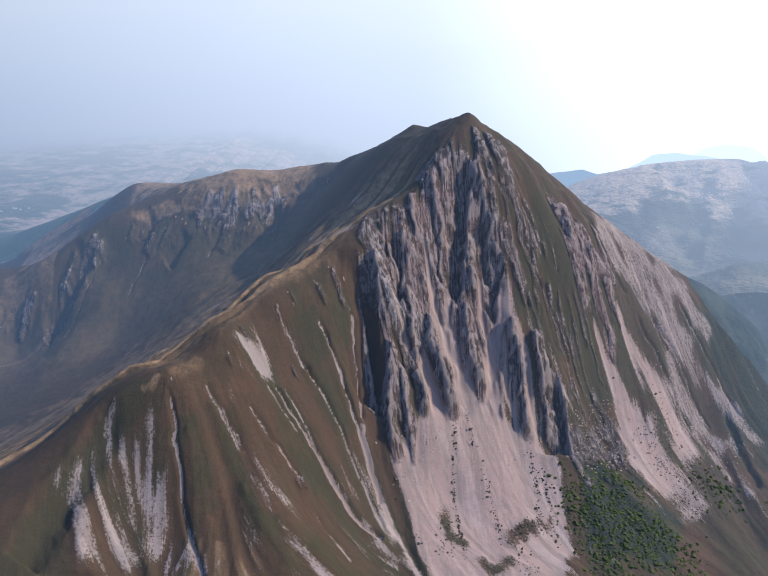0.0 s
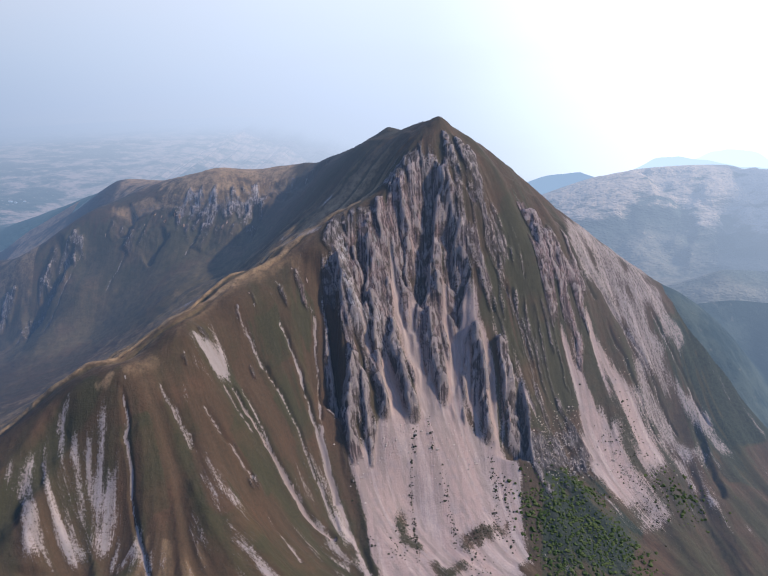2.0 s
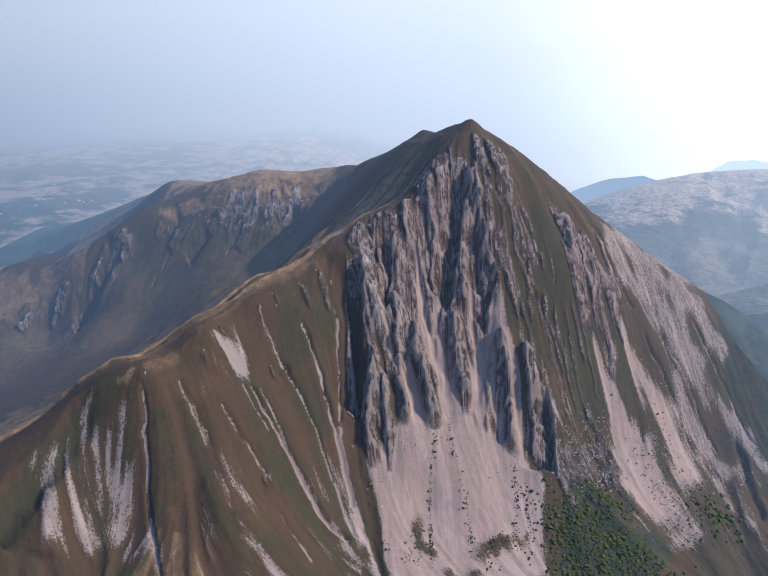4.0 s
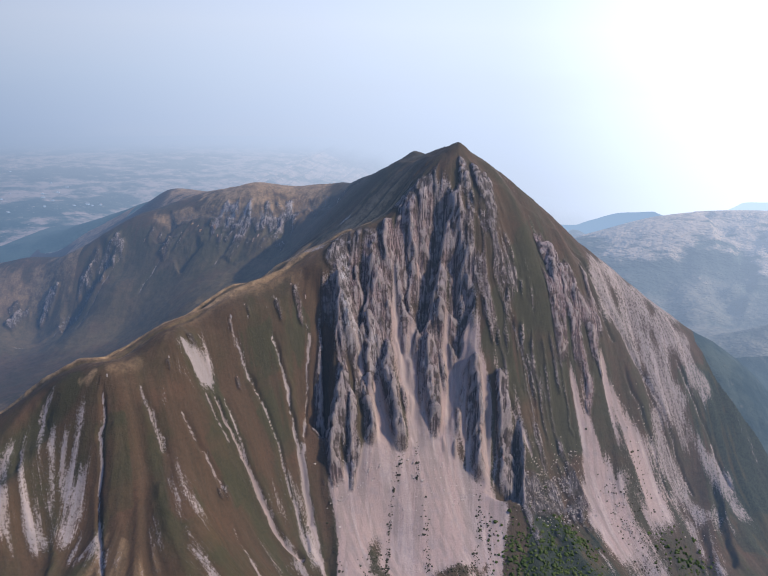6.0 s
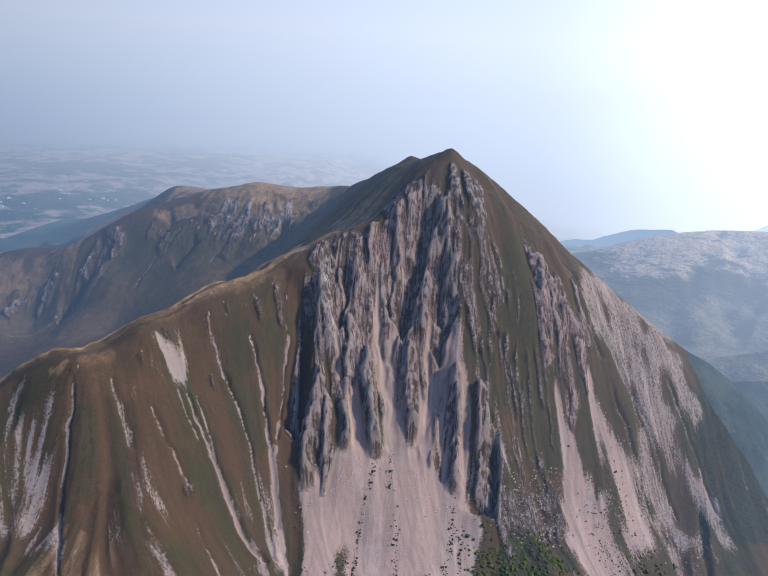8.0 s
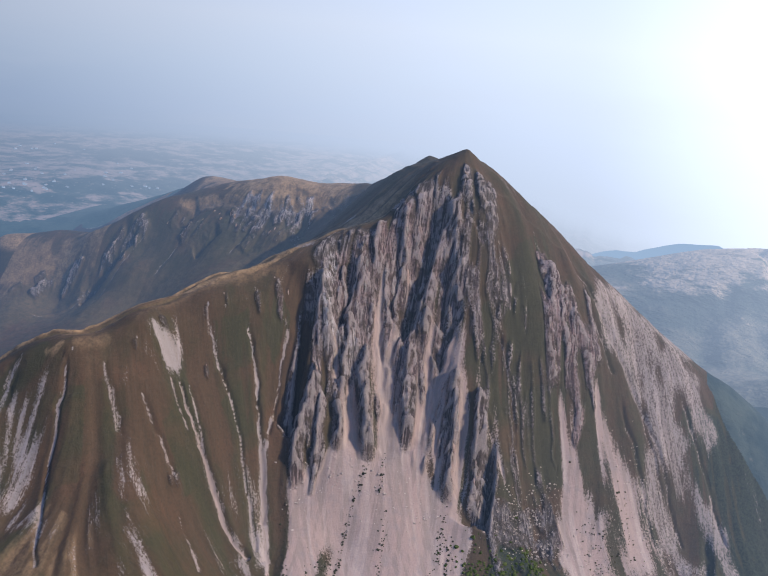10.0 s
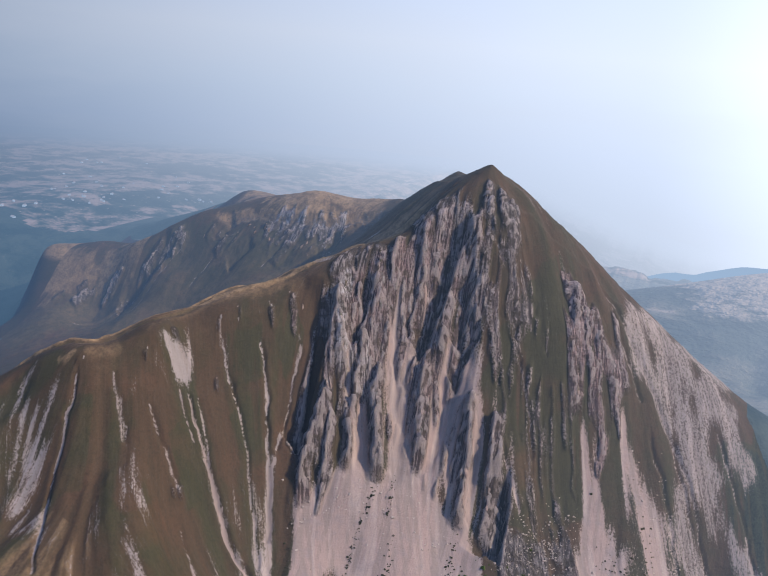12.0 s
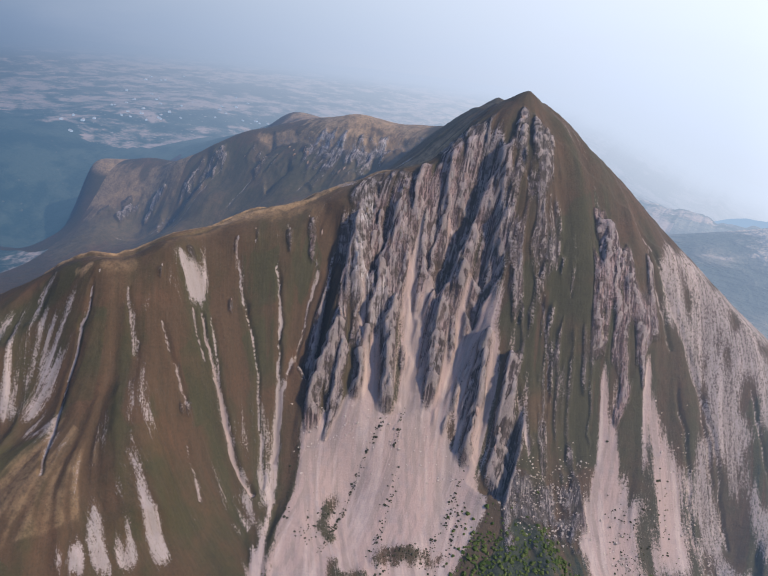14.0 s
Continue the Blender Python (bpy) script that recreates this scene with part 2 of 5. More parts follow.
def valley_material(name, hills=False, woods=False):
    """Land on the plain and the hills round it under painted haze: emission that takes over with the distance from the
    flight.
    """
    m = Mat(name, 1.0)
    if hills:
        bands, fields, dots = m.noise(90, 5, (0.45, 1.0, 1.0), 0.62), m.noise(30, 5, (0.3, 1.0, 1.0), 0.65), m.noise(12, 3)
        sep = m.node("ShaderNodeSeparateXYZ")
        m.l.new(m.pos, sep.inputs[0])
        high = m.ramp(sep.outputs[2], 300.0, 490.0, -0.20, 0.17)
        c = m.mix(m.ramp(bands, 0.40, 0.62), (0.045, 0.055, 0.045), (0.13, 0.115, 0.085))
        c = m.mix(m.ramp(m.math("ADD", m.math("ADD", bands, high), m.math("MULTIPLY", m.math("SUBTRACT", fields, 0.5), 0.5)), 0.52, 0.62, 0, 0.85), c, (0.37, 0.275, 0.20))
        c = m.mix(m.ramp(fields, 0.58, 0.66, 0, 0.6), c, (0.025, 0.035, 0.03))
        c = m.mix(m.ramp(dots, 0.6, 0.72, 0, 0.5), c, (0.03, 0.035, 0.03))
    else:
        country, fields, plots, dots = m.noise(520, 4, None, 0.6), m.noise(110, 6, None, 0.68), m.noise(38, 4, None, 0.7), m.noise(15, 3)
        open_land = m.ramp(m.math("ADD", country, m.math("MULTIPLY", m.math("SUBTRACT", fields, 0.5), 0.7)), 0.43, 0.55)
        wood = m.mix(m.ramp(fields, 0.4, 0.6), (0.012, 0.022, 0.024), (0.04, 0.05, 0.042))
        farm = m.mix(m.ramp(fields, 0.40, 0.58), (0.06, 0.065, 0.055), (0.35, 0.245, 0.20))
        farm = m.mix(m.ramp(plots, 0.53, 0.64, 0, 0.8), farm, (0.055, 0.065, 0.05))
        farm = m.mix(m.ramp(plots, 0.46, 0.36, 0, 0.8), farm, (0.36, 0.265, 0.22))
        c = wood if woods else m.mix(open_land, wood, farm)
        c = m.mix(m.ramp(dots, 0.64, 0.74, 0, 0.25 if woods else 0.7), c, (0.20, 0.16, 0.12) if woods else (0.55, 0.46, 0.40))
    m.colour(c)
    m.bump(bands if hills else fields, 1.0, 60.0 if hills else 14.0)
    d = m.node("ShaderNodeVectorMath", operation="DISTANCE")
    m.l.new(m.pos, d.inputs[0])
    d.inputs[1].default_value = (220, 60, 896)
    # the haze is painted on: an emission in air colour, mixed over the land
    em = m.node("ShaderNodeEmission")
    painted_haze = m.mix(m.ramp(d.outputs["Value"], 1500.0, 3900.0, 0.46 if hills else 0.3, 1.0), (0.11, 0.24, 0.43) if hills else (0.085, 0.19, 0.32), air_colour(m))
    m.put(em.inputs[0], painted_haze)
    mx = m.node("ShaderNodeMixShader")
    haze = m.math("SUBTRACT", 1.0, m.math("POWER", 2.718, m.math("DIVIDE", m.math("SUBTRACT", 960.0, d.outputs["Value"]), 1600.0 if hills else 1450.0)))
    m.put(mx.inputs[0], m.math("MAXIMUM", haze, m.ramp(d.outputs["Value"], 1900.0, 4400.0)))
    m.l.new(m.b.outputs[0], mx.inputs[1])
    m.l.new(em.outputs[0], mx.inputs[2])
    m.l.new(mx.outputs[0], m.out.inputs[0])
    return m.m


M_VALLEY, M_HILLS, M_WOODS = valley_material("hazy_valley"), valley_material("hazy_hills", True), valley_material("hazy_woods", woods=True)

# ---- relief: crests, ribs, gullies and the land round the mountain ----
CREST = [(135, 1196, 754), (114, 1153, 717), (70, 1123, 678), (12, 1084, 637), (-25, 1053, 612), (-62, 1023, 585), (-99, 979, 547), (-115, 966, 545),
         (-148, 933, 536), (-194, 870, 527), (-240, 840, 511), (-269, 803, 506), (-302, 797, 495), (-319, 790, 487), (-400, 770, 440), (-520, 700, 380)]
BACK_CREST = [(100, 1255, 740), (72, 1288, 725), (49, 1318, 721), (5, 1362, 692), (-40, 1405, 664), (-87, 1450, 640), (-130, 1503, 620), (-190, 1525, 610), (-250, 1530, 604), (-312, 1503, 612),
              (-350, 1530, 600), (-400, 1570, 582), (-450, 1610, 566), (-520, 1650, 556), (-576, 1656, 553)]
CIRQUE_EDGE = [(-126, 1480, 606), (-201, 1473, 583), (-243, 1448, 572), (-294, 1440, 570), (-395, 1452, 563), (-460, 1450, 545), (-524, 1445, 536)]
CIRQUE_FOOT = [(-180, 1400, 545), (-250, 1385, 510), (-317, 1398, 502), (-388, 1374, 482), (-430, 1360, 448), (-546, 1343, 420), (-552, 1381, 438), (-640, 1325, 345)]
WEST_SPUR = [(-556, 1444, 532), (-599, 1385, 462), (-652, 1340, 372), (-700, 1295, 300)]
WEST_SPUR_OUTER = [(-600, 1405, 490), (-694, 1388, 440), (-802, 1350, 372), (-838, 1325, 354), (-925, 1375, 403)]
WEST_BACK = [(-572, 1543, 500), (-581, 1575, 507), (-682, 1502, 430), (-698, 1463, 438), (-800, 1420, 430), (-916, 1423, 400), (-865, 1405, 416), (-965, 1395, 345), (-1008, 1402, 280), (-700, 1640, 455), (-900, 1600, 345)]
DARK_SPUR = [(-690, 1770, 494), (-800, 1830, 448), (-930, 1850, 402), (-1050, 1870, 358)]
WEST_FOOT = [(-758, 1257, 306), (-734, 1192, 289), (-805, 1250, 304), (-870, 1250, 280), (-934, 1246, 250), (-965, 1315, 238)]
CIRQUE_FLOOR = [(-150, 1290, 545), (-240, 1340, 482), (-250, 1290, 468), (-317, 1292, 452), (-340, 1240, 432), (-449, 1290, 386), (-515, 1298, 358), (-566, 1288, 352), (-604, 1270, 340), (-726, 1322, 304), (-840, 1130, 248)]
CREST_BACKSLOPE = [(20, 1160, 632), (-70, 1110, 590), (-150, 1060, 545), (-230, 990, 510), (-275, 850, 499), (-310, 910, 475), (-383, 861, 446), (-430, 820, 412)]
CREST_BACKFOOT = [(-120, 1200, 565), (-250, 1140, 465), (-380, 1080, 395), (-500, 1000, 345), (-640, 900, 300)]
WHITE_CLIFF = [(-21, 1024, 572), (-10, 1056, 596), (-11, 1040, 566), (-2, 1008, 530), (-1, 980, 482), (0, 949, 429), (5, 909, 350), (20, 918, 345)]
COULOIR_WEST = [(9, 1011, 520), (22, 997, 480), (43, 968, 418), (66, 936, 357)]
COULOIR_MID = [(44, 1052, 564), (80, 1029, 478), (98, 994, 408), (104, 957, 351)]
COULOIR_EAST = [(114, 1053, 514), (143, 1038, 456), (160, 1042, 452), (151, 1008, 402), (152, 980, 357)]
COULOIR_FAR = [(184, 1036, 459), (204, 1022, 412), (210, 995, 353), (216, 971, 309)]
FACE_WEST = [(41, 1102, 645), (49, 1069, 589), (68, 1127, 684), (78, 1068, 566)]
FACE_MID = [(90, 1143, 706), (95, 1113, 650), (98, 1089, 584), (145, 1122, 659), (158, 1095, 590), (174, 1076, 543)]
SUMMIT_SPUR = [(144, 1180, 737), (162, 1152, 705), (178, 1144, 682)]
MID_RIB = [(193, 1075, 533), (217, 1066, 482), (229, 1049, 445), (262, 1011, 370), (270, 984, 315)]
GRASS_RIB = [(223, 1149, 626), (265, 1130, 565), (291, 1096, 474), (317, 1055, 352), (344, 1032, 303)]
PINK_BAND = [(260, 1187, 632), (286, 1179, 592), (303, 1129, 520), (326, 1118, 464), (341, 1104, 412)]
EAST_BAND = [(320, 1172, 566), (345, 1176, 536), (366, 1151, 469), (380, 1141, 440), (393, 1130, 400)]
EAST_FLANK = [(320, 1200, 590), (375, 1200, 515), (436, 1203, 451), (425, 1165, 418), (480, 1141, 349), (527, 1106, 256)]
EAST_SHOULDER = [(164, 1205, 733), (205, 1217, 705), (250, 1229, 671), (290, 1244, 639), (325, 1246, 608), (387, 1257, 558), (440, 1262, 517), (504, 1266, 472),
                 (537, 1231, 420), (549, 1300, 440), (588, 1302, 421), (640, 1300, 385), (705, 1300, 325), (640, 1400, 345), (760, 1440, 275), (572, 1165, 312), (626, 1165, 285), (700, 1140, 235)]
NORTH_SIDE = [(200, 1330, 625), (330, 1350, 515), (440, 1370, 425), (520, 1390, 385), (640, 1470, 310), (150, 1480, 540), (0, 1620, 520), (-250, 1720, 500), (-600, 1820, 470)]
NORTH_FOOT = [(300, 1560, 400), (480, 1560, 330), (100, 1800, 400), (-300, 1950, 380), (-700, 2000, 350)]
WEST_GULLIES = [(-250, 754, 427), (-187, 779, 415), (-165, 875, 477), (-133, 852, 432), (-93, 839, 366), (-74, 823, 322), (-7, 809, 250)]
WEST_GULLIES_UPPER = [(-135, 920, 496), (-90, 903, 430), (-58, 871, 353), (-77, 941, 469), (-54, 911, 400), (-32, 874, 323), (12, 826, 250)]
SLOT = [(-40, 1026, 582), (-46, 987, 527), (-43, 954, 466), (-37, 924, 407), (-37, 900, 372)]
FAN = [(51, 926, 352), (117, 949, 341), (144, 974, 350), (203, 967, 304), (38, 895, 304), (20, 866, 282), (51, 816, 242), (82, 885, 262), (162, 912, 268), (90, 774, 224), (157, 781, 218), (225, 795, 206), (243, 881, 228)]
EAST_CONES = [(353, 1085, 367), (388, 1035, 278), (425, 1071, 309), (426, 1124, 365), (460, 1068, 267), (376, 1000, 252), (349, 940, 236), (433, 910, 183)]
SOUTH_FOOT = [(-338, 712, 397), (-291, 732, 384), (-288, 695, 345), (-250, 701, 346), (-236, 640, 316), (-169, 630, 306), (-120, 688, 310), (-99, 670, 284), (-48, 695, 256), (-32, 763, 252), (110, 720, 205),
              (263, 818, 201), (303, 991, 280), (309, 867, 216), (373, 844, 192), (419, 833, 169), (558, 1002, 203), (585, 1067, 230), (640, 1040, 195)]
OUTER_SOUTH = [(-600, 500, 240), (-300, 450, 230), (0, 450, 150), (300, 550, 120), (600, 700, 90), (850, 850, 100), (800, 1200, 170), (-900, 700, 240)]
EAST_SPUR = [(700, 1560, 340), (780, 1560, 375), (860, 1560, 365), (980, 1560, 365), (860, 1420, 235), (980, 1380, 210)]
EAST_HILL = [(364, 1950, 405), (463, 1950, 428), (522, 1950, 448), (599, 1950, 474), (688, 1950, 488), (790, 1950, 497), (893, 1950, 505), (1006, 1950, 504), (1300, 1950, 510),
             (420, 1800, 335), (560, 1740, 318), (760, 1660, 318), (960, 1680, 335), (1250, 1700, 350), (700, 2300, 360), (1100, 2300, 380), (350, 2200, 330)]
WEST_VALLEY = [(-1050, 1640, 335), (-1245, 1828, 341), (-1300, 2050, 350), (-1280, 2280, 350), (-1060, 1450, 270), (-1050, 1150, 225), (-1300, 1500, 330), (-1300, 900, 240)]
LINES = [CREST, BACK_CREST, CIRQUE_EDGE, CIRQUE_FOOT, WEST_SPUR, WEST_SPUR_OUTER, CIRQUE_FLOOR, WEST_BACK, WEST_FOOT, CREST_BACKSLOPE, CREST_BACKFOOT, WHITE_CLIFF, COULOIR_WEST,
         COULOIR_MID, COULOIR_EAST, COULOIR_FAR, FACE_WEST, FACE_MID, SUMMIT_SPUR, MID_RIB, GRASS_RIB, PINK_BAND, EAST_BAND, EAST_FLANK, EAST_SHOULDER,
         NORTH_SIDE, NORTH_FOOT, WEST_GULLIES, WEST_GULLIES_UPPER, SLOT, FAN, EAST_CONES, SOUTH_FOOT, OUTER_SOUTH, EAST_SPUR, EAST_HILL, WEST_VALLEY, DARK_SPUR]


class Relief:
    """A thin-plate surface through the lines of the relief."""

    def __init__(self, lines, slack=0.02):
        p = np.array([q for line in lines for q in line], float)
        self.c = p[:, :2] / 100
        n = len(p)
        k = self.kern(self.c) + slack * np.eye(n)
        q = np.c_[np.ones(n), self.c]
        self.w = np.linalg.solve(np.block([[k, q], [q.T, np.zeros((3, 3))]]), np.r_[p[:, 2], 0, 0, 0])

    def kern(self, a):
        d2 = (a[:, None, 0] - self.c[None, :, 0]) ** 2 + (a[:, None, 1] - self.c[None, :, 1]) ** 2
        return 0.5 * d2 * np.log(d2 + 1e-12)

    def at(self, x, y):
        q = np.c_[np.ravel(x), np.ravel(y)] / 100
        out = np.empty(len(q))
        for i in range(0, len(q), 20000):
            s = q[i:i + 20000]
            out[i:i + 20000] = self.kern(s) @ self.w[:-3] + np.c_[np.ones(len(s)), s] @ self.w[-3:]
        return out.reshape(np.shape(x))


relief = Relief(LINES)


def smooth(x, lo, hi):
    t = np.clip((x - lo) / (hi - lo), 0, 1)
    return t * t * (3 - 2 * t)


def lattice(shape, cell, seed):
    """Smooth random field on a grid, with features about cell grid steps wide."""
    r = np.random.default_rng(seed)
    h, w = int(shape[0] / cell) + 3, int(shape[1] / cell) + 3
    g = r.random((h, w))
    y, x = np.arange(shape[0]) / cell, np.arange(shape[1]) / cell
    iy, ix = y.astype(int), x.astype(int)
    fy, fx = (y - iy)[:, None], (x - ix)[None, :]
    fy, fx = fy * fy * (3 - 2 * fy), fx * fx * (3 - 2 * fx)
    return (g[iy][:, ix] * (1 - fy) * (1 - fx) + g[iy][:, ix + 1] * (1 - fy) * fx + g[iy + 1][:, ix] * fy * (1 - fx) + g[iy + 1][:, ix + 1] * fy * fx)


def fractal(shape, cell, seed, octaves=4):
    out, amp, total = 0, 1.0, 0
    for i in range(octaves):
        if cell < 1.5:
            break
        out, total = out + amp * lattice(shape, cell, seed + i), total + amp
        cell, amp = cell / 2, amp * 0.55
    return out / total


def sample(a, i, j):
    i, j = np.clip(i, 0, a.shape[0] - 1.001), np.clip(j, 0, a.shape[1] - 1.001)
    i0, j0 = i.astype(np.int32), j.astype(np.int32)
    fi, fj = i - i0, j - j0
    return a[i0, j0] * (1 - fi) * (1 - fj) + a[i0, j0 + 1] * (1 - fi) * fj + a[i0 + 1, j0] * fi * (1 - fj) + a[i0 + 1, j0 + 1] * fi * fj


# the grid: even over the mountain, wider towards the horizon
STEP = 1.75


def spread(lo, hi, low_end, high_end, grow=1.05, widest=60.0):
    mid = list(np.arange(lo, hi + STEP / 2, STEP))
    for end, sign in ((low_end, -1), (high_end, 1)):
        v, s, extra = (lo if sign < 0 else hi), STEP, []
        while (v - end) * sign < 0:
            s = min(s * grow, widest)
            v += sign * s
            extra.append(v)
        mid = extra[::-1] + mid if sign < 0 else mid + extra
    return np.array(mid)


X0, X1, Y0, Y1 = -860.0, 760.0, 560.0, 1680.0
gx, gy = spread(X0, X1, -4600, 4600), spread(Y0, Y1, -1800, 4850)
jx, jy = int(np.searchsorted(gx, X0 - 0.1)), int(np.searchsorted(gy, Y0 - 0.1))
nx, ny = int((X1 - X0) / STEP) + 1, int((Y1 - Y0) / STEP) + 1
GX, GY = np.meshgrid(gx, gy)
# the plain ends in a round at the edge of sight
far = np.hypot(GX - 220, GY - 60)
pull = np.where(far > 4640, 4640 / far, 1.0)
GX, GY = 220 + (GX - 220) * pull, 60 + (GY - 60) * pull
WX, WY = GX[jy:jy + ny, jx:jx + nx], GY[jy:jy + ny, jx:jx + nx]
Z = relief.at(GX, GY)
# far from the mountain the land goes over into the plain
out = np.maximum(np.maximum(-1300 - GX, GX - 1250), np.maximum(430 - GY, GY - 2150)) / 500
plain = 335 - 260 * smooth(GY, 900, -400) - 170 * smooth(GX, 700, 1500) * smooth(GY, 1500, 900) - 300 * smooth(GY, 2300, 3600) * smooth(GX, -800, 600)
plain = plain + 40 * (fractal(GX.shape, 30, 5) - 0.5)
wout = smooth(out, 0.0, 1.0)
Z = np.clip(Z, 40, 800) * (1 - wout) + plain * wout

def noise3(x, y, z, cell, seed):
    """Smooth random values in space."""
    table = np.random.default_rng(seed).random(4096)
    out, parts = 0, []
    for a in (x, y, z):
        i = np.floor(a / cell)
        f = a / cell - i
        parts.append((i.astype(np.int64), f * f * (3 - 2 * f)))
    (ix, fx), (iy, fy), (iz, fz) = parts
    for dx in (0, 1):
        for dy in (0, 1):
            for dz in (0, 1):
                h = ((ix + dx) * 73856093 ^ (iy + dy) * 19349663 ^ (iz + dz) * 83492791) & 4095
                out = out + table[h] * (fx if dx else 1 - fx) * (fy if dy else 1 - fy) * (fz if dz else 1 - fz)
    return out


def ridged(x, y, z, cell, seed):
    """Random sharp ridges in space, 0 in the hollows and 1 on the crests."""
    return 1 - np.abs(2 * noise3(x, y, z, cell, seed) - 1)


lumps = noise3(GX, GY, GX * 0, 150, 71) + 0.6 * noise3(GX, GY, GX * 0, 74, 72) + 0.35 * noise3(GX, GY, GX * 0, 36, 73) - 0.97
Z += 95 * np.minimum(lumps, 0.05) * smooth(GY, 1600, 1800) * smooth(GX, 480, 720)
W = Z[jy:jy + ny, jx:jx + nx].copy()
base = W.copy()
scree, rock, green = np.zeros_like(W), np.zeros_like(W), 0.35 + 0.5 * (fractal(W.shape, 60, 11) - 0.5)
pink, dry = np.zeros_like(W), np.zeros_like(W)


def fall_lines(h, field, reach, step=1.0):
    """The field smeared along the lines of fall of h."""
    gi, gj = np.gradient(h)
    n = np.hypot(gi, gj) + 1e-6
    gi, gj = gi / n, gj / n
    I, J = np.meshgrid(np.arange(h.shape[0], dtype=float), np.arange(h.shape[1], dtype=float), indexing="ij")
    total = field.copy()
    for sign in (1, -1):
        i, j = I.copy(), J.copy()
        for _ in range(reach):
            di, dj = sample(gi, i, j), sample(gj, i, j)
            i, j = i + sign * step * di, j + sign * step * dj
            total += sample(field, i, j)
    return total / (2 * reach + 1)


def wide_streaks(field, reach, step):
    """Streaks too wide to need every point of the grid."""
    some = fall_lines(base[::3, ::3], field[::3, ::3], reach, step)
    return sample(some, *np.meshgrid(np.arange(ny) / 3, np.arange(nx) / 3, indexing="ij"))


def spreadout(f):
    return np.clip(0.5 + (f - f.mean()) / (4.2 * f.std()), 0, 1)


def blur(a):
    b = np.pad(a, 1, mode="edge")
    a = (b[:-2, 1:-1] + 2 * b[1:-1, 1:-1] + b[2:, 1:-1]) / 4
    b = np.pad(a, 1, mode="edge")
    return (b[1:-1, :-2] + 2 * b[1:-1, 1:-1] + b[1:-1, 2:]) / 4


rng = np.random.default_rng(3)
streak_fine = spreadout(fall_lines(base, blur(rng.random(W.shape)), 22))
streak_mid = spreadout(fall_lines(base, lattice(W.shape, 3.2, 8), 30))
streak_wide = spreadout(wide_streaks(lattice(W.shape, 8, 9), 17, 1.0))
rough = fractal(W.shape, 12, 21)
SPECK = fractal(W.shape, 5, 33, 3)


JX = 7 * (noise3(WX, WY, W, 17, 81) - 0.5) + 4 * (noise3(WX, WY, W, 8, 82) - 0.5)
JY = 7 * (noise3(WX, WY, W, 17, 83) - 0.5) + 4 * (noise3(WX, WY, W, 8, 84) - 0.5)
runs = np.zeros_like(W)


def near(points, pad):
    """The window round a line, and over it the distance from it (signed: positive on its east side) and the place along it, 0 to 1."""
    p = np.array([q[:2] for q in points], float)
    j0, j1 = (int(np.clip((v - X0) / STEP, 0, nx - 1)) for v in (p[:, 0].min() - pad, p[:, 0].max() + pad))
    i0, i1 = (int(np.clip((v - Y0) / STEP, 0, ny - 1)) for v in (p[:, 1].min() - pad, p[:, 1].max() + pad))
    win = (slice(i0, i1 + 1), slice(j0, j1 + 1))
    x, y = WX[win] + 0.7 * JX[win], WY[win] + 0.7 * JY[win]
    best, side, along = np.full(x.shape, 1e9), np.zeros(x.shape), np.zeros(x.shape)
    seg = np.hypot(*np.diff(p, axis=0).T)
    run = np.r_[0, np.cumsum(seg)] / seg.sum()
    for k in range(len(p) - 1):
        d = p[k + 1] - p[k]
        t = np.clip(((x - p[k, 0]) * d[0] + (y - p[k, 1]) * d[1]) / (d @ d), 0, 1)
        ox, oy = x - p[k, 0] - t * d[0], y - p[k, 1] - t * d[1]
        dist = np.hypot(ox, oy)
        new_best = dist < best
        s = np.sign(d[0] * oy - d[1] * ox)
        best = np.where(new_best, dist, best)
        side = np.where(new_best, s, side)
        along = np.where(new_best, run[k] + t * (run[k + 1] - run[k]), along)
    return win, best, side * best, along


def taper(s, a=0.12, b=0.12):
    return smooth(s, 0, a) * smooth(1 - s, 0, b)


def gully(points, w0, w1, depth, cover=1.0, rosy=0.3, ends=(0.08, 0.05)):
    """A gully with a bed of scree, widening from w0 to w1."""
    pad = max(w0, w1) * 2 + 6
    win, d, sd, s = near(points, pad)
    swell = noise3(WX[win], WY[win], 0.5 * W[win], 16, 87)
    wide = np.maximum((w0 + (w1 - w0) * s) * (0.22 + 0.95 * swell), 0.75)
    t = taper(s, *ends)
    f = np.clip(1 - d / (wide * 1.6 + 3), 0, 1)
    W[win] -= depth * t * smooth(f, 0, 1)
    c = np.clip(1.12 - 0.8 * d / wide + 0.7 * (streak_fine[win] - 0.5) + 0.5 * (SPECK[win] - 0.5), 0, 1) * smooth(t, 0, 0.5) * cover
    scree[win] = np.maximum(scree[win], c)
    runs[win] = np.maximum(runs[win], c)
    rock[win] *= 1 - 0.9 * c
    pink[win] = np.where(c > 0.15, rosy, pink[win])


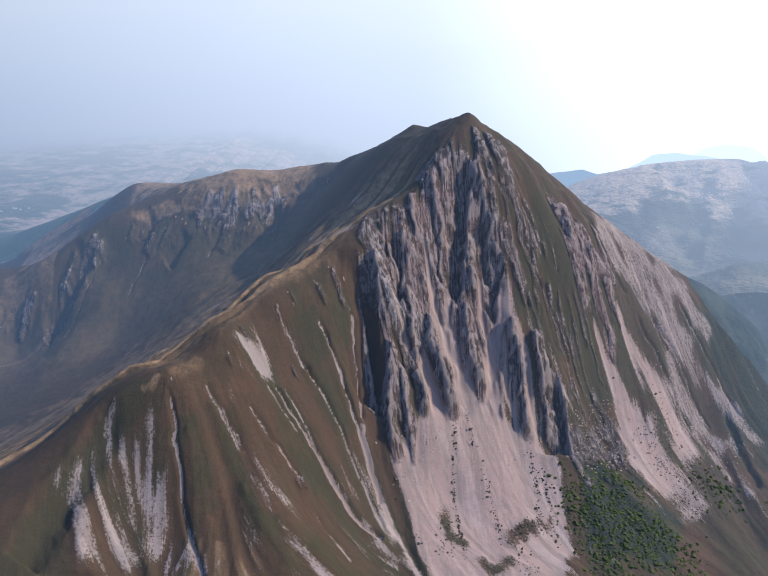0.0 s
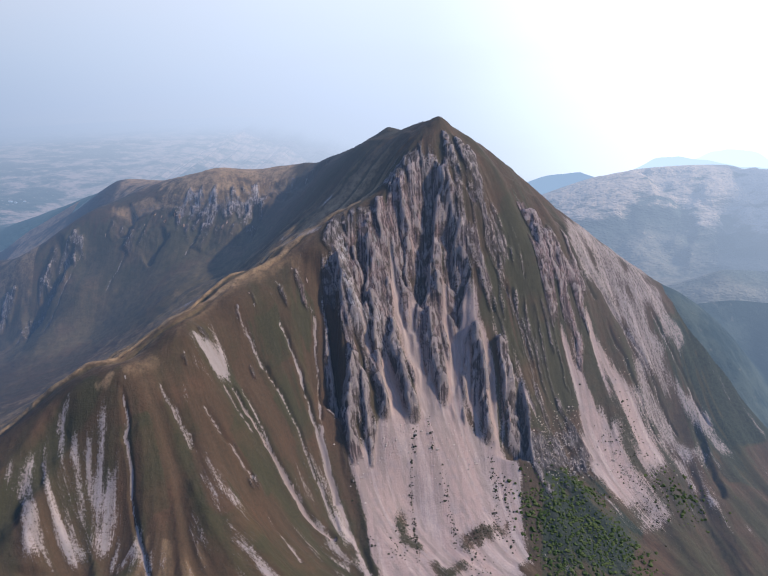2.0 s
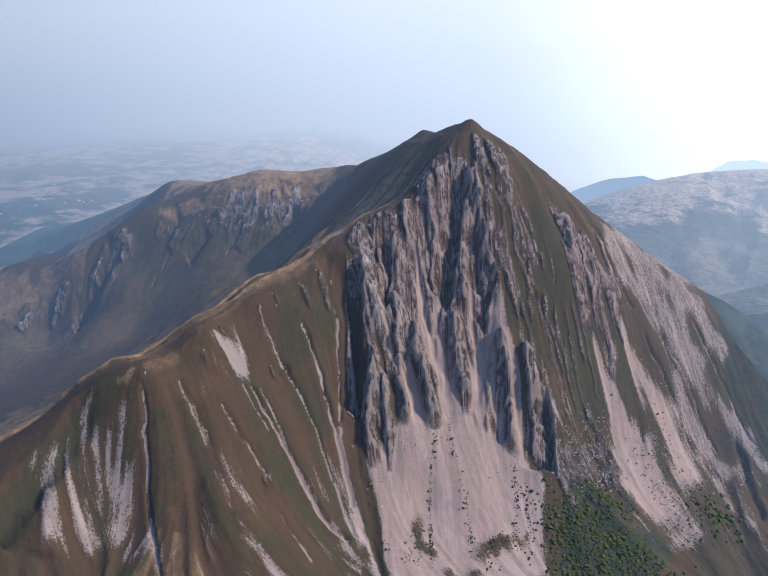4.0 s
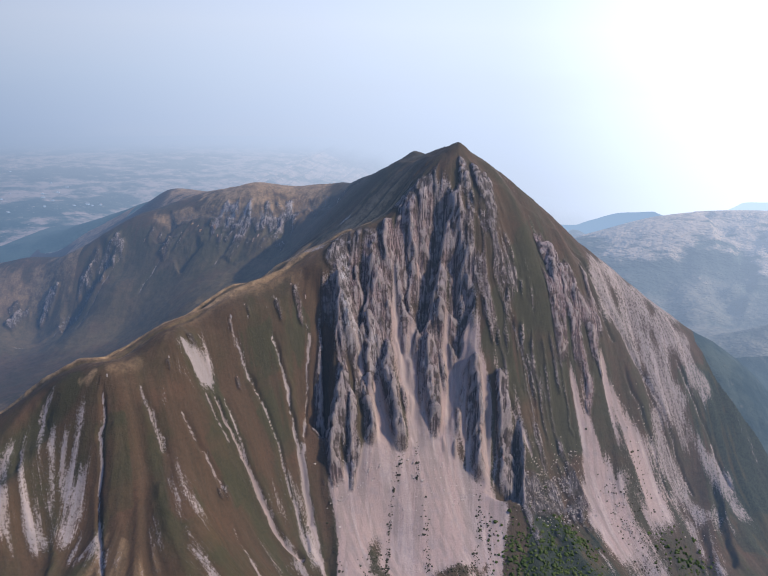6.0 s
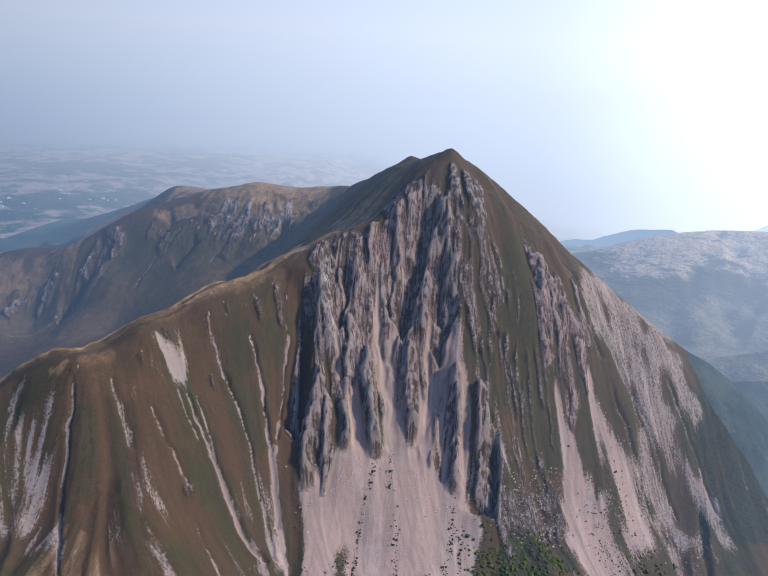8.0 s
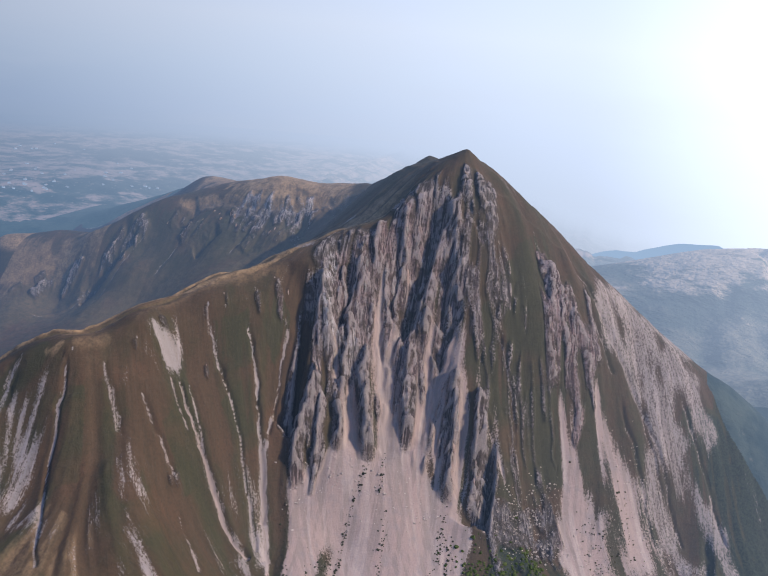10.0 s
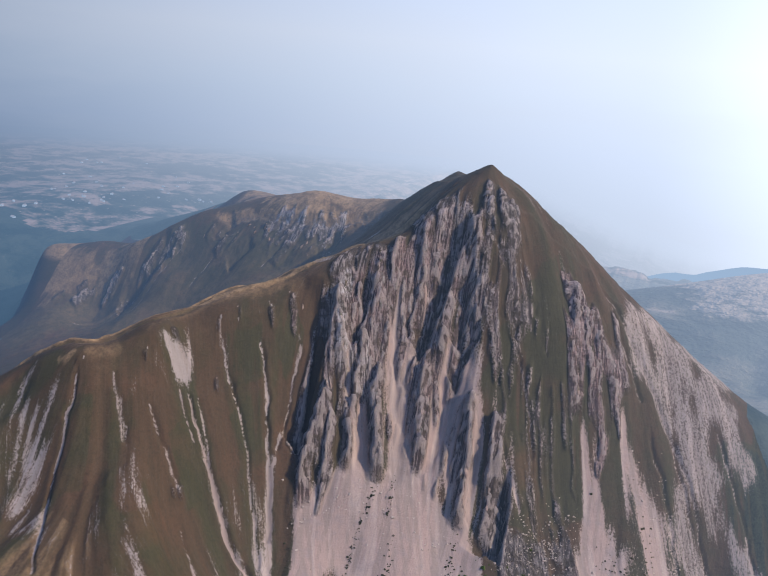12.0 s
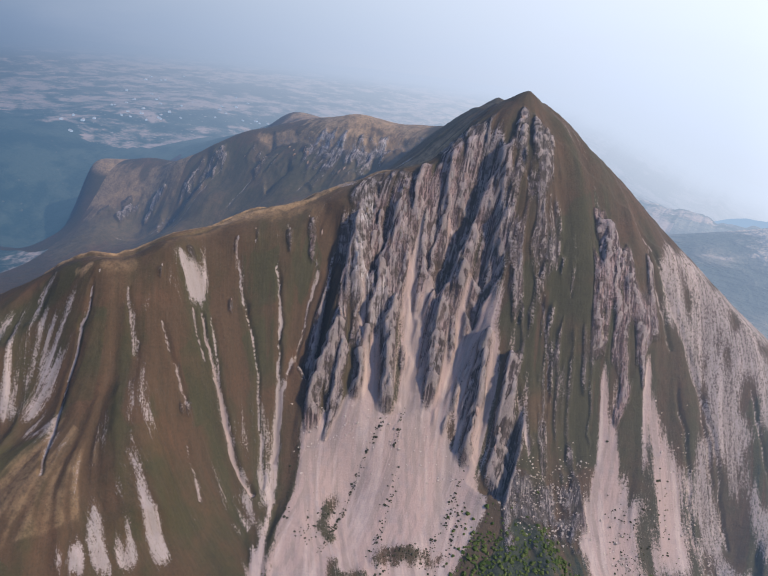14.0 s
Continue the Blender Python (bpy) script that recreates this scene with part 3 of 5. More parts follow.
def stain(field, points, w, value, soft=0.6, streaky=0.5, ends=(0.1, 0.1), pattern=None):
    """Spread a cover along a line, with an edge drawn out along the fall."""
    w0, w1 = w if isinstance(w, tuple) else (w, w)
    win, d, sd, s = near(points, max(w0, w1) * 1.8)
    w = w0 + (w1 - w0) * s
    pat = streak_mid[win] if pattern is None else pattern[win]
    f = smooth(1 - d / (w * 1.5) + streaky * (pat - 0.5) * 1.6 + 0.6 * (streak_fine[win] - 0.5), 0.33 - soft * 0.6, 0.33 + soft * 0.6) * smooth(taper(s, *ends), 0, 0.6)
    field[win] = np.maximum(field[win], f * value)


def step_wall(points, w, drop, rocky=0.9):
    """A wall that faces west: the ground falls away on the west side of the line and climbs back slowly."""
    win, d, sd, s = near(points, w * 3)
    t = taper(s, 0.15, 0.15)
    f = np.where(sd < 0, np.clip(1 + sd / (w * 2.4), 0, 1), np.clip(1 - sd / (w * 0.35), 0, 1))
    W[win] -= drop * t * f ** 1.1 * (0.85 + 0.3 * streak_mid[win])
    r = np.clip(1 - np.abs(sd + w * 0.25) / (w * 0.75), 0, 1)
    rock[win] = np.maximum(rock[win], smooth(r + 0.5 * (streak_mid[win] - 0.5), 0.1, 0.5) * smooth(t, 0, 0.3) * rocky)


# -- the lie of the covers over the whole mountain --
face = smooth(WY, 1300, 1220) * smooth(WX, -420, -330)
# dry grass along the crests, back slopes and the plateau
stain(dry, CREST[4:], 3, 0.2, soft=1.0, pattern=rough)
stain(dry, CREST_BACKSLOPE, 34, 0.85, streaky=1.2, pattern=rough)
stain(dry, BACK_CREST[6:], 58, 1.0, streaky=0.8, pattern=rough)
stain(dry, [(-40, 1140), (-130, 1110), (-230, 1060), (-330, 980), (-430, 900)], 62, 0.75, soft=1.2, streaky=1.6, pattern=rough)
stain(dry, CREST_BACKFOOT, 46, 0.7, soft=1.2, streaky=1.8, pattern=rough)
stain(dry, [(-150, 1230), (-280, 1190), (-400, 1140), (-520, 1080)], 40, 0.5, soft=1.2, streaky=1.8, pattern=rough)
stain(dry, CIRQUE_EDGE, 8, 0.7, pattern=rough)
stain(dry, [(-860, 1630), (-810, 1610), (-740, 1560)], 55, 1.0, soft=1.0, pattern=rough)
stain(dry, WEST_SPUR_OUTER, 30, 0.6, soft=1.0, streaky=1.2, pattern=rough)
win, d, sd, s_ = near([q[:2] for q in CREST[2:]], 300)
strip = noise3(sd, 75 * s_, sd * 0, 12, 91) * 0.6 + noise3(sd, 40 * s_, sd * 0, 5, 92) * 0.4
back = smooth(-sd, 16, 44) * smooth(sd, -260, -90) * smooth(WY[win], 1300, 1180) * smooth(WX[win], 90, 0)
dry[win] = np.maximum(dry[win] * (1 - 0.75 * back), back * smooth(strip, 0.45, 0.58) * 0.95)
green[win] += back * 0.5 * smooth(strip, 0.5, 0.36)
W[win] += back * 13.0 * (strip - 0.5)
dry[win] = np.maximum(dry[win], 0.28 * back)
dry[win] *= 1 - 0.9 * smooth(sd, -36, -3) * smooth(WY[win], 1250, 1200)
stain(dry, [(-232, 836), (-252, 818), (-268, 806)], 8, 0.32, soft=1.2, pattern=rough)
win, d, sd, s_ = near(CIRQUE_EDGE, 130)
dry[win] *= 1 - 0.92 * smooth(sd, -2, 9)
# striped turf of the west face, green and rusty by turns
green += face * (streak_wide - 0.5) * 0.75
# the middle face: bare rock and scree between the ribs
for line, w in ((FACE_WEST, 34), (FACE_MID, 38), (WHITE_CLIFF, 22)):
    stain(rock, line, w, 0.8, streaky=0.9)
for line, w in ((COULOIR_WEST, 30), (COULOIR_MID, 40), (COULOIR_EAST, 38), (COULOIR_FAR, 24)):
    stain(scree, line, w, 0.85, streaky=0.8)
    stain(rock, line, w * 0.7, 0.3, streaky=1.6)
stain(pink, [(10, 1080), (60, 1020), (110, 960)], 90, 0.85, pattern=rough)
stain(pink, [(100, 1100), (160, 1040), (200, 980)], 70, 0.7, pattern=rough)

# -- walls, ribs and gullies of the south face --
def buttress(points, west, east, height, rosy=0.3, rocky=1.0, ends=(0.2, 0.06), pale=0.0):
    """A rock buttress: a steep wall to the west of its crest line, an easy flank to the east."""
    east = east * 1.7
    height = height * 0.78
    win, d, sd, s = near(points, max(west, east) * 1.6)
    wob = 0.8 + 0.4 * streak_mid[win]
    f = np.where(sd < 0, np.clip(1 + sd / (west * wob), 0, 1), np.clip(1 - sd / (east * wob), 0, 1))
    f = f * np.clip(1.25 - d / (1.2 * max(west, east)), 0, 1)
    t = taper(s, *ends)
    W[win] += height * t * f ** 0.9 * (0.8 + 0.4 * streak_wide[win])
    r = smooth(f + 0.4 * (streak_mid[win] - 0.5), 0.2, 0.5) * smooth(t, 0, 0.25) * rocky
    rock[win] = np.maximum(rock[win], r)
    pink[win] = np.where(r > 0.3, rosy, pink[win])
    dry[win] = np.where(r > 0.3, pale * smooth(sd, -0.6 * west, 0.1 * west), dry[win])


def fan(points, w, rosy, soft=0.45, streaky=0.5, ends=(0.02, 0.06)):
    stain(scree, points, w, 1.0, soft=soft, streaky=streaky, ends=ends)
    stain(pink, points, tuple(1.25 * v for v in w), rosy, ends=ends, pattern=streak_wide)


# the fans of scree first, then the buttresses that stand in them
foot = np.interp(WX, [-5, 10, 30, 60, 95, 112, 136, 150, 180, 205, 215, 250], [896, 906, 922, 944, 950, 974, 984, 990, 972, 966, 972, 950])
west_edge, east_edge = np.interp(WY, [720, 760, 816, 866, 905], [100, 85, 51, 20, 0]), np.interp(WY, [720, 800, 881, 950], [215, 228, 243, 252])
apron = smooth(foot - WY, -6, 6) * smooth(WX - west_edge, -5, 5) * smooth(east_edge - WX, -5, 5) * smooth(WY, 705, 735)
scree = np.maximum(scree, apron)
pink = np.maximum(pink, apron * (0.35 + 0.5 * streak_wide))
fan([(59, 944), (62, 905), (66, 850), (80, 780), (95, 730)], (12, 46), 0.75)
fan([(8, 905), (24, 880), (50, 825), (80, 770)], (14, 34), 0.7)
fan([(110, 976), (118, 930), (126, 860), (140, 770)], (12, 44), 0.35)
fan([(148, 987), (160, 930), (172, 860), (185, 790)], (14, 42), 0.85)
fan([(213, 974), (220, 930), (226, 880), (222, 820)], (9, 26), 0.75)
step_wall([(-24, 1030), (-25, 1003), (-22, 982), (-21, 961), (-13, 944), (-19, 914)], 26, 60)
step_wall([(119, 1146), (124, 1126), (118, 1110), (113, 1090), (108, 1065), (101, 1041)], 20, 46)
step_wall([(141, 1108), (150, 1088), (154, 1068)], 16, 34)
step_wall([(175, 1080), (163, 1061), (158, 1045)], 14, 30)
step_wall([(66, 1113), (71, 1088), (75, 1066), (80, 1047)], 13, 16, 0.5)
step_wall([(19, 1062), (18, 1041), (18, 1022), (16, 1000)], 11, 20)
step_wall([(247, 1018), (258, 1000), (260, 983), (263, 955)], 20, 48)
step_wall([(-190, 1462), (-150, 1470), (-110, 1440), (-60, 1400)], 30, 20, 0.4)
buttress([(-16, 1060), (-15, 1039), (-16, 1015), (0, 1002), (12, 982)], 14, 16, 28, 0.2, ends=(0.5, 0.06), pale=0.85)
buttress([(3, 973), (0, 945), (0, 925), (2, 898)], 13, 10, 31, 0.25)
buttress([(18, 958), (22, 938), (27, 918)], 9, 8, 26, 0.3)
buttress([(33, 985), (44, 957), (53, 936)], 11, 6, 29, 0.25)
buttress([(25, 1022), (33, 1002), (37, 984)], 11, 8, 31, 0.45, pale=0.5)
buttress([(54, 1020), (61, 995), (72, 976), (92, 948)], 15, 11, 44, 0.3)
buttress([(111, 1044), (117, 1023), (126, 1007), (135, 984)], 12, 11, 36, 0.3)
buttress([(179, 1042), (190, 1021), (200, 999), (206, 966)], 15, 7, 44, 0.35)
buttress([(217, 1048), (224, 1018), (234, 998), (238, 972)], 10, 14, 36, 0.3)
buttress([(14, 1086), (24, 1063), (39, 1044)], 8, 9, 20, 0.9, ends=(0.5, 0.1))
buttress([(34, 1113), (36, 1087), (44, 1062)], 8, 9, 21, 0.9, ends=(0.5, 0.1))
buttress([(60, 1126), (76, 1099), (90, 1081)], 10, 9, 23, 0.8, ends=(0.5, 0.1))
buttress([(84, 1141), (90, 1118), (95, 1099)], 9, 10, 23, 0.6, ends=(0.5, 0.1))
buttress([(128, 1138), (145, 1114), (163, 1095)], 10, 14, 17, 0.2, 0.8)
buttress([(125, 1096), (123, 1075), (125, 1053)], 10, 9, 26, 0.5)
buttress([(169, 1104), (188, 1083), (207, 1066)], 8, 12, 10, 0.5, 0.7)
buttress([(137, 1178), (143, 1152), (150, 1140)], 8, 10, 8, 0.0)
buttress([(154, 1170), (168, 1150), (182, 1144)], 8, 9, 8, 0.0)
buttress([(264, 1180), (284, 1166), (290, 1145), (302, 1117), (320, 1106)], 10, 11, 17, 1.0)
buttress([(299, 1164), (325, 1158), (346, 1155), (370, 1146)], 9, 10, 16, 0.9)
buttress([(305, 1166), (312, 1140), (332, 1132)], 8, 9, 14, 0.9)
buttress([(335, 1200), (356, 1172), (378, 1160)], 8, 9, 12, 0.7, 0.7)
base_gy, base_gx = np.gradient(base, STEP)


def fall_at(x, y):
    i, j = int((y - Y0) / STEP), int((x - X0) / STEP)
    n = math.hypot(base_gx[i, j], base_gy[i, j]) + 1e-6
    return -base_gx[i, j] / n, -base_gy[i, j] / n


def small_ribs(count, seed, spot, lengths, heights, rosy, rocky=0.9, wide=(3.5, 7.0)):
    """Short broken ribs scattered over a stretch of face, each drawn down its fall."""
    r = random.Random(seed)
    for _ in range(count):
        x, y = spot(r)
        lng, pts = r.uniform(*lengths), [(x, y)]
        for _ in range(3):
            fx, fy = fall_at(*pts[-1])
            bend = r.uniform(-0.35, 0.35)
            pts.append((pts[-1][0] + (fx - fy * bend) * lng / 3, pts[-1][1] + (fy + fx * bend) * lng / 3))
        buttress(pts, r.uniform(*wide), r.uniform(*wide), r.uniform(*heights), rosy, rocky * r.uniform(0.75, 1.1), (0.3, 0.3))


small_ribs(70, 41, lambda r: (lambda x: (x, r.uniform(1025, 1060 + 0.62 * x)))(r.uniform(-10, 150)), (14, 40), (3, 8), 0.75, wide=(2.5, 5.0))
small_ribs(24, 42, lambda r: (r.uniform(-15, 240), r.uniform(985, 1040)), (12, 34), (3, 9), 0.4, wide=(2.5, 5.0))
small_ribs(14, 43, lambda r: (r.uniform(0, 40), r.uniform(915, 985)), (10, 24), (3, 9), 0.25, wide=(2.5, 5.0))
for line, w in (([(262, 1182), (284, 1164), (292, 1145), (305, 1117), (322, 1104)], 11), ([(292, 1170), (325, 1160), (350, 1154), (375, 1145)], 12), ([(300, 1160), (314, 1140), (335, 1130)], 12)):
    stain(rock, line, w, 0.85, streaky=1.2)
    stain(pink, line, w * 1.3, 1.0)
small_ribs(26, 44, lambda r: (lambda u: (268 + 95 * u + r.uniform(-12, 14), 1178 - 45 * u + r.uniform(-22, 12)))(r.random()), (14, 40), (3, 8), 1.0, wide=(2.5, 5.5))
small_ribs(16, 45, lambda r: (r.uniform(135, 185), r.uniform(1135, 1178)), (6, 16), (3, 6), 0.0, 0.7)
small_ribs(46, 46, lambda r: (lambda u: (150 + 150 * u + r.uniform(-30, 40), 1165 - 70 * u + r.uniform(-60, 5)))(r.random()), (16, 46), (1.5, 4), 0.15, 0.62, wide=(2.0, 4.5))
# a smooth brown bank between the dark slot and the white cliff
win, d, _, s_ = near([(-30, 1018), (-25, 991), (-16, 966), (-16, 944)], 24)
bank = smooth(1.2 - d / 10, 0, 0.5) * smooth(taper(s_, 0.2, 0.2), 0, 0.5)
rock[win] *= 1 - 0.95 * bank
scree[win] *= 1 - 0.95 * bank
gully([(8, 1003), (29, 979), (47, 961), (60, 942), (66, 915)], 4, 16, 8, 1, 0.8, ends=(0.08, 0.5))
gully([(52, 1080), (60, 1056), (65, 1043), (79, 1025), (96, 1002), (110, 974), (114, 940)], 4, 15, 11, 1, 0.5, ends=(0.08, 0.5))
gully([(104, 1062), (98, 1051), (91, 1038), (85, 1023)], 2, 4, 6, 1, 0.3)
gully([(138, 1052), (148, 1031), (152, 1012), (148, 985), (152, 955)], 3, 19, 9, 1, 0.9, ends=(0.08, 0.5))
gully([(169, 1035), (165, 1016), (177, 994), (190, 972)], 2, 5, 5, 1, 0.85)
gully([(178, 1033), (196, 1020), (207, 1005), (213, 972)], 3, 9, 8, 1, 0.8)
gully([(2, 1030), (4, 1015), (8, 1003)], 2.5, 4, 5, 0.9, 0.7)
gully([(104, 1085), (100, 1066), (92, 1040)], 2, 4, 6, 0.9, 0.5)
gully([(230, 1031), (256, 1014), (281, 1000)], 2, 3, 4, 0.8, 0.5)
gully([(43, 1057), (62, 1041), (78, 1025)], 2, 2.5, 4, 0.9, 0.5)
for line in ([(171, 1101), (195, 1079), (216, 1063)], [(206, 1137), (225, 1126), (241, 1109)], [(202, 1106), (221, 1096), (238, 1083)], [(228, 1092), (251, 1074), (278, 1050)], [(256, 1125), (266, 1106)], [(150, 1140), (176, 1127), (188, 1123)], [(190, 1160), (202, 1148)], [(262, 1060), (280, 1030), (300, 1005)]):
    gully(line, 2, 2, 6, 0.75, 0.1)
    stain(rock, line, 5, 0.6, streaky=1.4, pattern=streak_fine)
for line, w in (([(160, 832), (180, 852), (200, 866)], 13), ([(216, 858), (226, 878)], 8), ([(140, 790), (158, 802)], 10), ([(72, 862), (78, 830), (96, 822)], 9), ([(176, 852), (204, 872)], 6), ([(118, 800), (130, 780)], 8)):
    win, d, _, s_ = near(line, w * 2.5)
    scree[win] *= 1 - 0.75 * smooth(1.2 - d / w + 1.6 * (SPECK[win] - 0.5), 0.1, 0.5)
# -- scree and gullies of the west face --
gully([(-266, 794), (-259, 779), (-254, 765), (-248, 746), (-242, 726), (-233, 705), (-215, 672), (-190, 635)], 2.6, 1.9, 6, 1.0, 0.15)
gully([(-228, 813), (-216, 804), (-204, 795), (-181, 777)], 2.4, 3, 3, 0.6, 0.15)
gully([(-205, 800), (-190, 790), (-176, 776)], 1.5, 2, 2, 0.5, 0.15)
stain(scree, [(-198, 878), (-186, 873), (-174, 873), (-156, 872)], (7, 13), 0.95, streaky=0.8, ends=(0.05, 0.05))
gully([(-154, 866), (-132, 853), (-115, 845), (-97, 838), (-69, 825), (-53, 816), (-12, 811)], 1.6, 3.4, 9, 1, 0.7)
gully([(-158, 855), (-138, 844), (-118, 835)], 1.5, 1.5, 4, 0.7, 0.5)
gully([(-141, 870), (-121, 856), (-97, 840)], 1.5, 2, 4, 0.7, 0.2)
gully([(-150, 935), (-130, 917), (-105, 908)], 3.5, 2.5, 3, 0.7, 0.1)
gully([(-128, 916), (-97, 901), (-71, 885), (-48, 861), (-29, 843), (-8, 822)], 1.3, 2.2, 6, 0.95, 0.2)
gully([(-101, 957), (-86, 945), (-72, 932), (-52, 906), (-33, 880), (-13, 849)], 1.4, 4.5, 8, 0.95, 0.1)
gully([(-53, 990), (-50, 960), (-43, 932), (-40, 905)], 1.6, 2.6, 9, 0.9, 0.1)
gully([(-41, 907), (-36, 892), (-18, 862), (10, 818)], 4, 7, 5, 0.85, 0.3)
gully([(-176, 818), (-148, 809), (-132, 804), (-116, 799)], 1.5, 3, 5, 0.7, 0.4)
gully([(-97, 777), (-82, 772), (-68, 765), (-49, 750)], 1.5, 3, 4, 0.7, 0.2)
for line, w in (([(-304, 756), (-284, 735), (-267, 722)], 12), ([(-306, 735), (-286, 719)], 10), ([(-274, 712), (-250, 692)], 8), ([(-268, 728), (-252, 706)], 6), ([(-330, 745), (-312, 722), (-296, 700)], 12), ([(-240, 690), (-205, 660)], 10),
                ([(-125, 705), (-95, 675)], 15), ([(-285, 780), (-291, 762)], 6)):
    stain(scree, line, w, 0.55, streaky=1.5, pattern=streak_fine)
stain(scree, [(-335, 738), (-302, 702), (-280, 672)], 26, 0.36, streaky=1.9, pattern=streak_fine)
for line, w in (([(-115, 664), (-99, 638), (-79, 615)], 12), ([(-82, 655), (-52, 640)], 20), ([(-89, 675), (-60, 678), (-34, 661)], 14), ([(-107, 617), (-95, 593)], 13),
                ([(-24, 838), (-8, 822), (4, 805)], 12), ([(-24, 806), (12, 780)], 11), ([(35, 741), (63, 750)], 14), ([(-335, 694), (-312, 682), (-292, 664)], 14),
                ([(-276, 709), (-256, 681), (-242, 661)], 6), ([(-320, 757), (-285, 733), (-266, 712)], 9), ([(-300, 745), (-280, 722)], 7)):
    stain(scree, line, w, 0.75, streaky=1.3, pattern=streak_fine)
stain(dry, [(-240, 650), (-218, 645), (-190, 606), (-152, 581)], 26, 0.4, soft=1.2, streaky=1.6)
win, d, sd, s_ = near([(-180, 806), (-143, 759), (-101, 723), (-50, 685)], 130)
W[win] += 24 * smooth(np.where(sd < 0, 1 + sd / 80, 1 - sd / 34), 0, 1) * smooth(taper(s_, 0.5, 0.1), 0, 1)
# a shaded hollow under the crest's lower end, and the pale rib beside it
win, d, sd, s_ = near([(-306, 789), (-329, 768), (-352, 729), (-382, 682), (-396, 641)], 60)
W[win] -= 15 * smooth(1 - d / 30, 0, 1) * smooth(taper(s_, 0.3, 0.05), 0, 1)
green[win] += 0.4 * smooth(1 - d / 22, 0, 0.5)
win, d, sd, s_ = near([(-316, 771), (-337, 743), (-342, 714), (-340, 674), (-336, 642)], 60)
W[win] += 9 * smooth(1 - d / 26, 0, 1) * smooth(taper(s_, 0.3, 0.05), 0, 1)
stain(scree, [(-322, 765), (-339, 738), (-340, 700), (-334, 650)], (4, 14), 0.7, streaky=1.5, pattern=streak_fine)
stain(scree, [(-319, 790), (-338, 770), (-357, 740), (-372, 705)], (4, 8), 0.6, streaky=1.6, pattern=streak_fine)
stain(dry, [(-277, 805), (-296, 790)], 5, 0.7)
for line in ([(-262, 800), (-275, 788)], [(-138, 960), (-128, 948)], [(-100, 985), (-88, 968)], [(-85, 1008), (-76, 992)], [(-152, 938), (-142, 928)], [(-190, 892), (-178, 884)], [(-132, 902), (-120, 890)], [(-204, 850), (-196, 842)], [(-120, 803), (-108, 792)], [(-66, 1010), (-58, 985)]):
    stain(rock, line, 3.5, 0.7, streaky=1.4, pattern=streak_fine)
for line in ([(-246, 780), (-231, 754), (-210, 714)], [(-95, 904), (-53, 879)], [(-144, 824), (-114, 816), (-91, 805)], [(-60, 1000), (-70, 960)], [(-120, 950), (-90, 920)]):
    stain(green, line, 16, 1.0, pattern=streak_mid)
for line in ([(-179, 818), (-153, 804), (-129, 794), (-100, 775)], [(-166, 777), (-141, 740)], [(-133, 885), (-102, 870), (-84, 861)], [(-264, 690), (-245, 680)]):
    win, d, _, s_ = near(line, 26)
    green[win] -= 0.8 * smooth(1 - d / 20, 0, 0.6)
# -- the east flank --
def stain_patch(points, w):
    """A field of loose stone with an uneven edge."""
    win, d, _, s_ = near(points, w * 2.2)
    f = smooth(1.25 - d / (w * 1.25) + 1.5 * (rough[win] - 0.5) + 1.1 * (SPECK[win] - 0.5) + 0.25 * (streak_mid[win] - 0.5), 0.2, 0.9) * smooth(taper(s_, 0.2, 0.2), 0, 0.7)
    scree[win] = np.maximum(scree[win], 0.58 * smooth(f, 0.3, 0.8))


fan([(322, 1106), (340, 1096), (372, 1062), (405, 1015), (430, 960), (455, 910)], (3, 46), 0.8, soft=0.55, streaky=0.55, ends=(0.02, 0.6))
fan([(372, 1146), (392, 1128), (425, 1095), (470, 1050), (510, 990)], (3, 42), 0.7, soft=0.55, streaky=0.55, ends=(0.02, 0.6))
fan([(350, 1092), (364, 1058), (378, 1003), (400, 950)], (8, 18), 0.7, soft=0.55, streaky=0.55, ends=(0.02, 0.6))
for line, w in (([(330, 1230), (395, 1248), (445, 1266), (495, 1285), (535, 1262)], 24), ([(394, 1240), (440, 1220), (480, 1190), (530, 1150)], 28), ([(340, 1225), (400, 1205), (450, 1180)], 16), ([(480, 1245), (525, 1225), (575, 1195)], 18), ([(450, 1150), (500, 1110), (560, 1050)], 20), ([(560, 1150), (600, 1100)], 14)):
    stain_patch(line, w)
    stain(pink, line, w, 0.1, pattern=rough)
for line in ([(300, 1215), (345, 1212), (400, 1196), (450, 1172), (500, 1120)], [(378, 1209), (438, 1184), (486, 1150), (540, 1095)], [(505, 1215), (560, 1170), (600, 1110)], [(415, 1160), (450, 1130), (500, 1070)], [(330, 1206), (366, 1190), (400, 1172)]):
    gully(line, 1.2, 2.2, 6, 0.7, 0.25)
